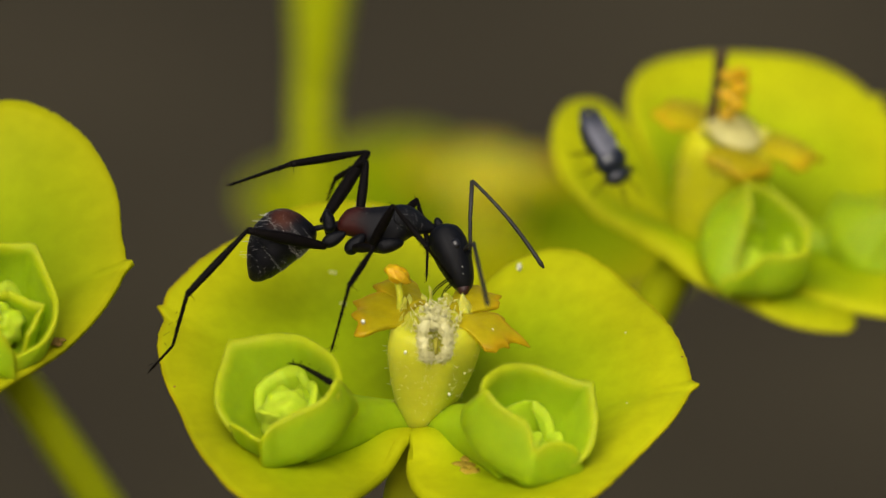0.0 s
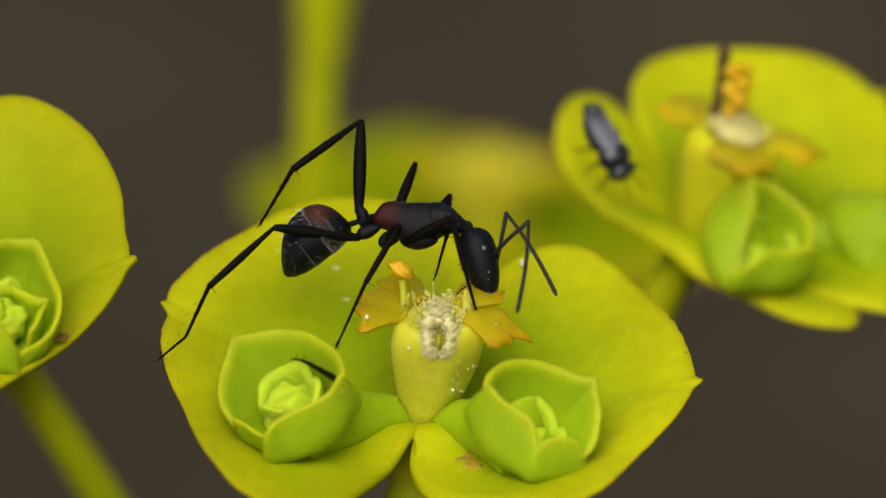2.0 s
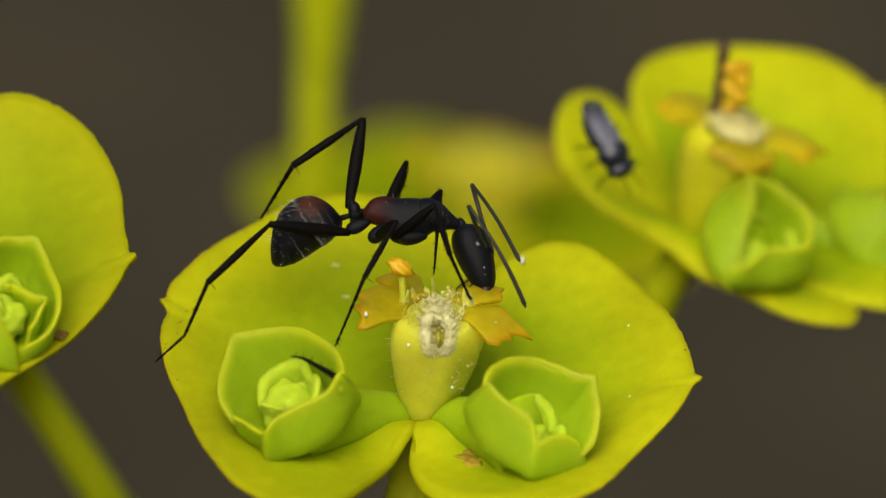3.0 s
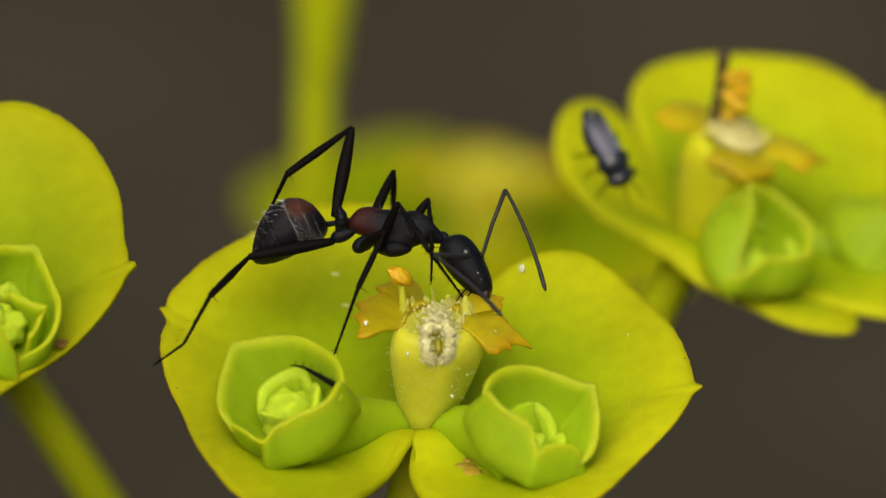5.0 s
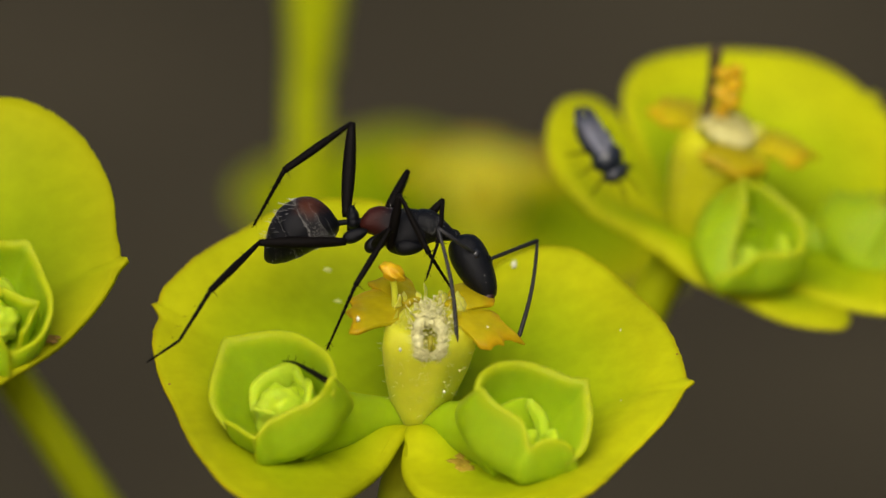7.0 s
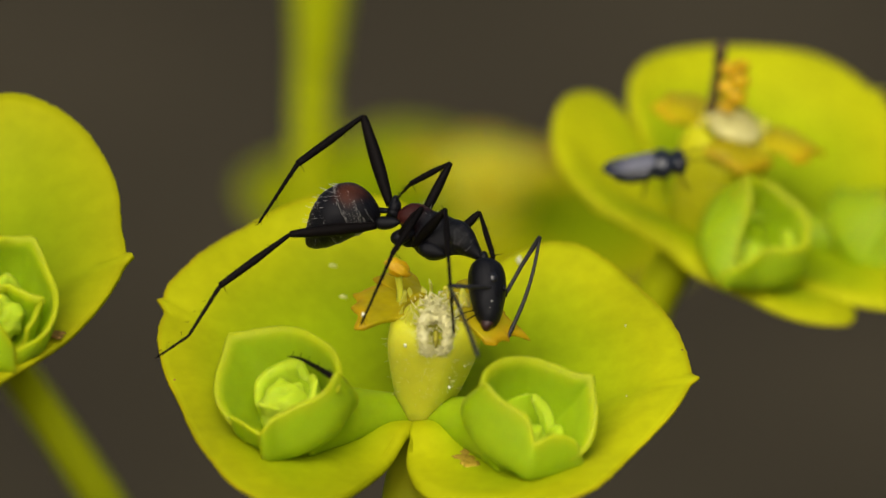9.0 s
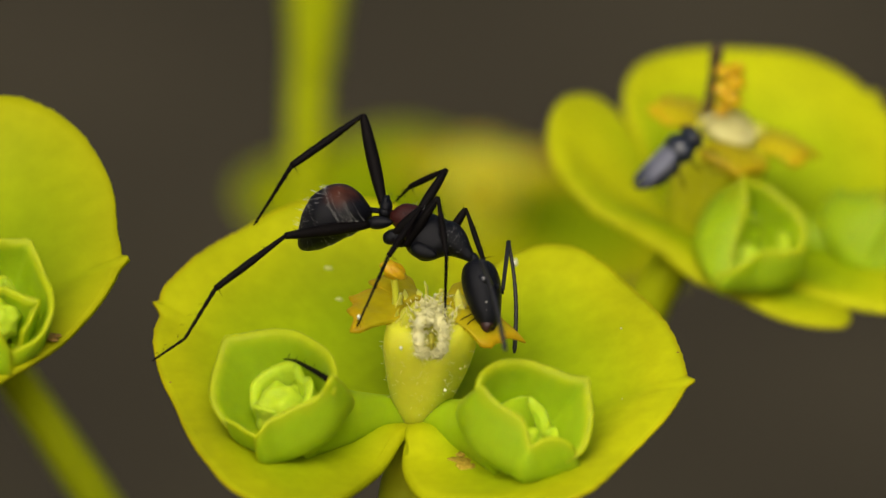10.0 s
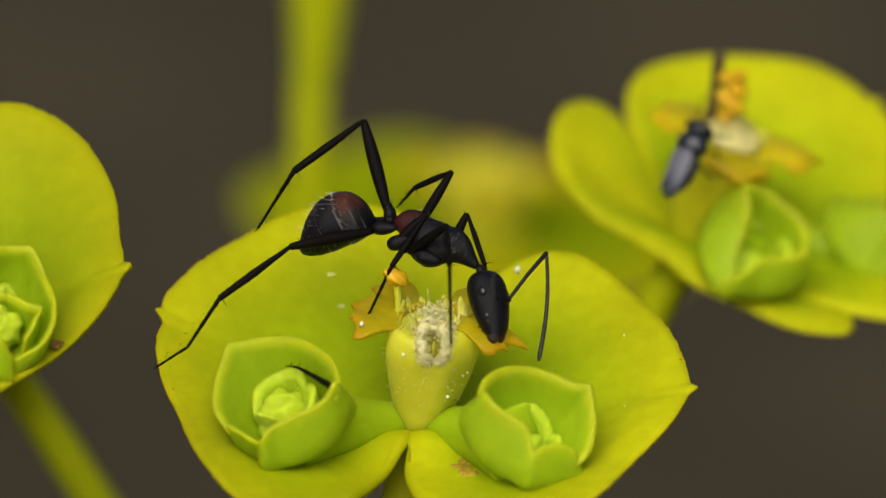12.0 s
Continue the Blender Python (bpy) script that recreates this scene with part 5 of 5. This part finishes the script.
def build_fly():
    bm = loft([(-1.20, -0.08, 0.08, 0.08), (-0.95, -0.26, 0.24, 0.34), (-0.5, -0.36, 0.28, 0.48), (0.0, -0.34, 0.30, 0.46), (0.12, -0.24, 0.24, 0.30)], 16)
    part("abdomen", bm, BLUEBLACK, FLY, "blue-black abdomen")
    part("thorax", ball((0.42, 0, 0.04), (0.48, 0.54, 0.44)), BLUEBLACK, FLY, "glossy humped thorax")
    hd = part("head", ball((0.95, 0, -0.02), (0.28, 0.46, 0.34)), BLUEBLACK, FLY, "broad dark head")
    for s in (-1, 1):
        line = smooth_points([(1.12, s * 0.10, 0.06), (1.45, s * 0.22, 0.20), (1.95, s * 0.30, 0.12)], 4)
        part("antenna", tube(line, [0.030 - 0.002 * k for k in range(len(line))], 6), LEG, hd, "thin dark antenna")
    for s in (-1, 1):
        part("eye", ball((1.0, s * 0.24, 0.04), (0.18, 0.19, 0.24)), EYE_BLACK, hd)

        def f(u, v, s=s):
            x = 0.35 - 1.75 * v
            w = 0.31 * min(1, math.sqrt((v + 0.03) / 0.15)) * min(1, math.sqrt(max(1 - v, 0.002) / 0.15))
            return Vector((x, s * (0.03 + w * u * 1.1), 0.42 - 0.10 * v - 0.12 * u * u))

        part("wing", shell(8, 14, f, 0.02), WING, FLY, "dark folded wing with a pale sheen painted on")
        for k, x in enumerate((0.7, 0.4, 0.1)):
            o = (k - 1) * -0.35
            line = [(x, s * 0.2, -0.2), (x + o * 0.6, s * 0.55, 0.05), (x + o, s * 0.75, -0.35), (x + o * 1.3, s * 0.95, -0.42)]
            part("leg", tube(line, [0.04, 0.04, 0.03, 0.02], 6), LEG, FLY, "thin dark leg")


build_fly()


# ---- small things ----
def small_things():
    # Pale specks that lie on the bracts: angle and distance from the flower's foot, size (mm).
    for ang, r, size, side in ((61.5, 6.40, 0.11, 1), (115, 6.15, 0.085, 0), (116, 5.20, 0.08, 0), (19, 6.55, 0.03, 1), (108, 4.4, 0.045, 0), (-9, 6.25, 0.025, 1), (196, 5.6, 0.022, 0), (150, 4.6, 0.02, 0), (208, 3.2, 0.025, 0)):
        z = leaf_height(ang, r, 2.2, 1.0, -7.3 if side else 159.5, 11 if side else 3, 0.05 if side else 0)
        bm = bmesh.new()
        for k in range(3):
            ball((size * 0.8 * (k - 1), size * 0.3 * (k % 2), 0), (size * 0.7, size * 0.5, size * 0.6), bm, lumps=1.3, u=8, v=6)
        ob = part("pollen_speck", bm, GRAIN if side else SPECK, None)
        tagged(ob, "tiny pale pollen speck lying on a yellow-green bract", "pollen", "pollen specks")
        ob.matrix_basis = MAIN.matrix_basis @ pose(r * math.cos(radians(ang)) * MM, r * math.sin(radians(ang)) * MM, (z + size * 0.4 + 0.2) * MM, 0, 0, 82 if side else ang * 3)
    # Tiny brown flecks in the skin of the bracts.
    for k, (ang, r, side) in enumerate(((127.5, 6.6, 0), (188.6, 6.82, 0), (183.6, 7.22, 0), (163.1, 7.22, 0), (20, 6.74, 1), (-9.5, 6.57, 1), (2.2, 7.84, 1))):
        z = leaf_height(ang, r, 2.2, 1.0, *((-7.3, 11, 0.05) if side else (159.5, 3, 0)))
        at = (r * math.cos(radians(ang)), r * math.sin(radians(ang)), z)
        part("fleck", ball(at, (0.035, 0.028 + 0.006 * (k % 3), 0.02), lumps=0.8, u=8, v=6), DRY_SCAR, MAIN, "tiny brown fleck in the bract")
    # Brown scars in the bracts' skin.
    for owner, ang, r, size, cup in ((MAIN, -66, 3.35, 0.5, (-7.3, 11, 0.05)), (LEFT, -22, 5.45, 0.36, (10.5, 17, 0)), (LEFT, -36, 4.42, 0.22, (10.5, 17, 0))):
        rnd = random.Random(int(ang))
        bm = bmesh.new()
        for k in range(11):
            a2, r2 = ang + rnd.gauss(0, 20 * size / r), r + rnd.gauss(0, size * 0.36)
            z = leaf_height(a2, r2, 2.2, 1.0, *cup) + 0.20
            ball((r2 * math.cos(radians(a2)), r2 * math.sin(radians(a2)), z), (size * rnd.uniform(0.22, 0.42), size * rnd.uniform(0.2, 0.36), 0.035), bm, lumps=0.9, u=10, v=6)
        part("scar", bm, SCAR if owner == MAIN else DRY_SCAR, owner, "brown dried scar in the bract")
    # A shed scrap of an insect's leg, caught in the bud.
    line = smooth_points([(-3.83, -1.77, 3.28), (-3.46, -2.02, 3.35), (-3.04, -2.41, 3.33), (-2.50, -2.96, 3.30)], 5)
    bm = tube(line, [0.015 + 0.085 * k / (len(line) - 1) for k in range(len(line))], 8)
    for k in range(2, len(line), 3):
        q = line[k]
        tube([q, q + Vector((0.05, 0, 0.2))], [0.02, 0.008], 4, bm=bm)
    scrap = part("leg_scrap", bm, LEG, None)
    tagged(scrap, "shed black insect leg caught among bud leaflets", "insect leg")
    scrap.matrix_basis = MAIN.matrix_basis.copy()


small_things()


# ---- what moves ----
def motions():
    steps = [k / 10 for k in range(121)]
    rows = {}

    def add(ob, t, m):
        m = m.copy()
        m.translation *= MM
        rows.setdefault(ob, []).append((t, m))

    for t in steps:
        at = {k: ease(k, t) for k in BODY}
        s = min(max((t - 7.0) / 1.8, 0), 1)
        s = s * s * (3 - 2 * s)
        p3 = {k: Vector((v[0], DEPTH[k][0] * (1 - s) + DEPTH[k][1] * s, v[1])) for k, v in at.items()}
        root = bone(p3["rear"], p3["neck"])
        add(ANT, t, root)
        inv = root.inverted()
        add(ANT_PARTS["waist"], t, inv @ bone(p3["waist"], p3["rear"]))
        add(ANT_PARTS["gaster"], t, inv @ bone(p3["waist"], p3["tail"], (0, -1, 0)))
        head = bone(p3["nape"], p3["mouth"]) @ Matrix.Rotation(radians(np.interp(t, *zip(*ROLL))), 4, "X")
        add(ANT_PARTS["head"], t, inv @ head)
        for name, (hip, lengths, sides, width) in LEGS.items():
            a = root @ Vector((hip[0], hip[2], hip[1]))
            for k, joint in enumerate(("knee", "ankle", "foot")):
                b = reach(a, ease(name + "_" + joint, t), lengths[k], sides[k])
                ref = (1, 0, 0) if k == 0 and "hind" not in name else (0, 1, 0)
                add(ANT_PARTS[name][k], t, inv @ bone(a, b, ref))
                a = b
        for name, foot, side in (("far_antenna", (0.95, 0.30, 0.55), 1), ("near_antenna", (0.95, -0.30, 0.40), -1)):
            a = head @ Vector(foot)
            b = reach(a, ease(name + "_elbow", t), 2.1, side)
            c = reach(b, ease(name + "_tip", t), 3.42, -1)
            add(ANT_PARTS[name][0], t, inv @ bone(a, b, (0.35, 0.6, 0.5)))
            add(ANT_PARTS[name][1], t, inv @ bone(b, c, (0.35, 0.6, 0.5)))
    for ob, r in rows.items():
        walk(ob, [(t, LEAN @ m) for t, m in r] if ob == ANT else r)
    # The fly sits on its bract, then turns and climbs to the cup: seconds, place (mm), turn to the side, nose up, heading.
    flight = [(0, 4.95, 11.0, 3.10, 61, 62), (6.8, 4.95, 11.0, 3.10, 61, 62), (7.2, 5.1, 11.0, 3.0, 50, 58), (8.0, 5.7, 11.0, 2.6, 10, 45), (8.8, 6.2, 11.0, 2.3, -8, 40), (9.5, 6.7, 11.0, 2.45, -20, 42),
              (10.0, 7.15, 11.0, 2.65, -45, 50), (10.5, 7.55, 11.0, 2.7, -50, 52), (11.0, 7.4, 11.0, 2.7, -50, 52), (11.5, 7.5, 11.0, 2.85, -51, 52), (12.0, 7.6, 11.0, 2.9, -66, 52)]
    walk(FLY, [(t, LEAN @ pose(x * MM, y * MM, z * MM, back, turn, 0)) for t, x, y, z, turn, back in flight])


motions()
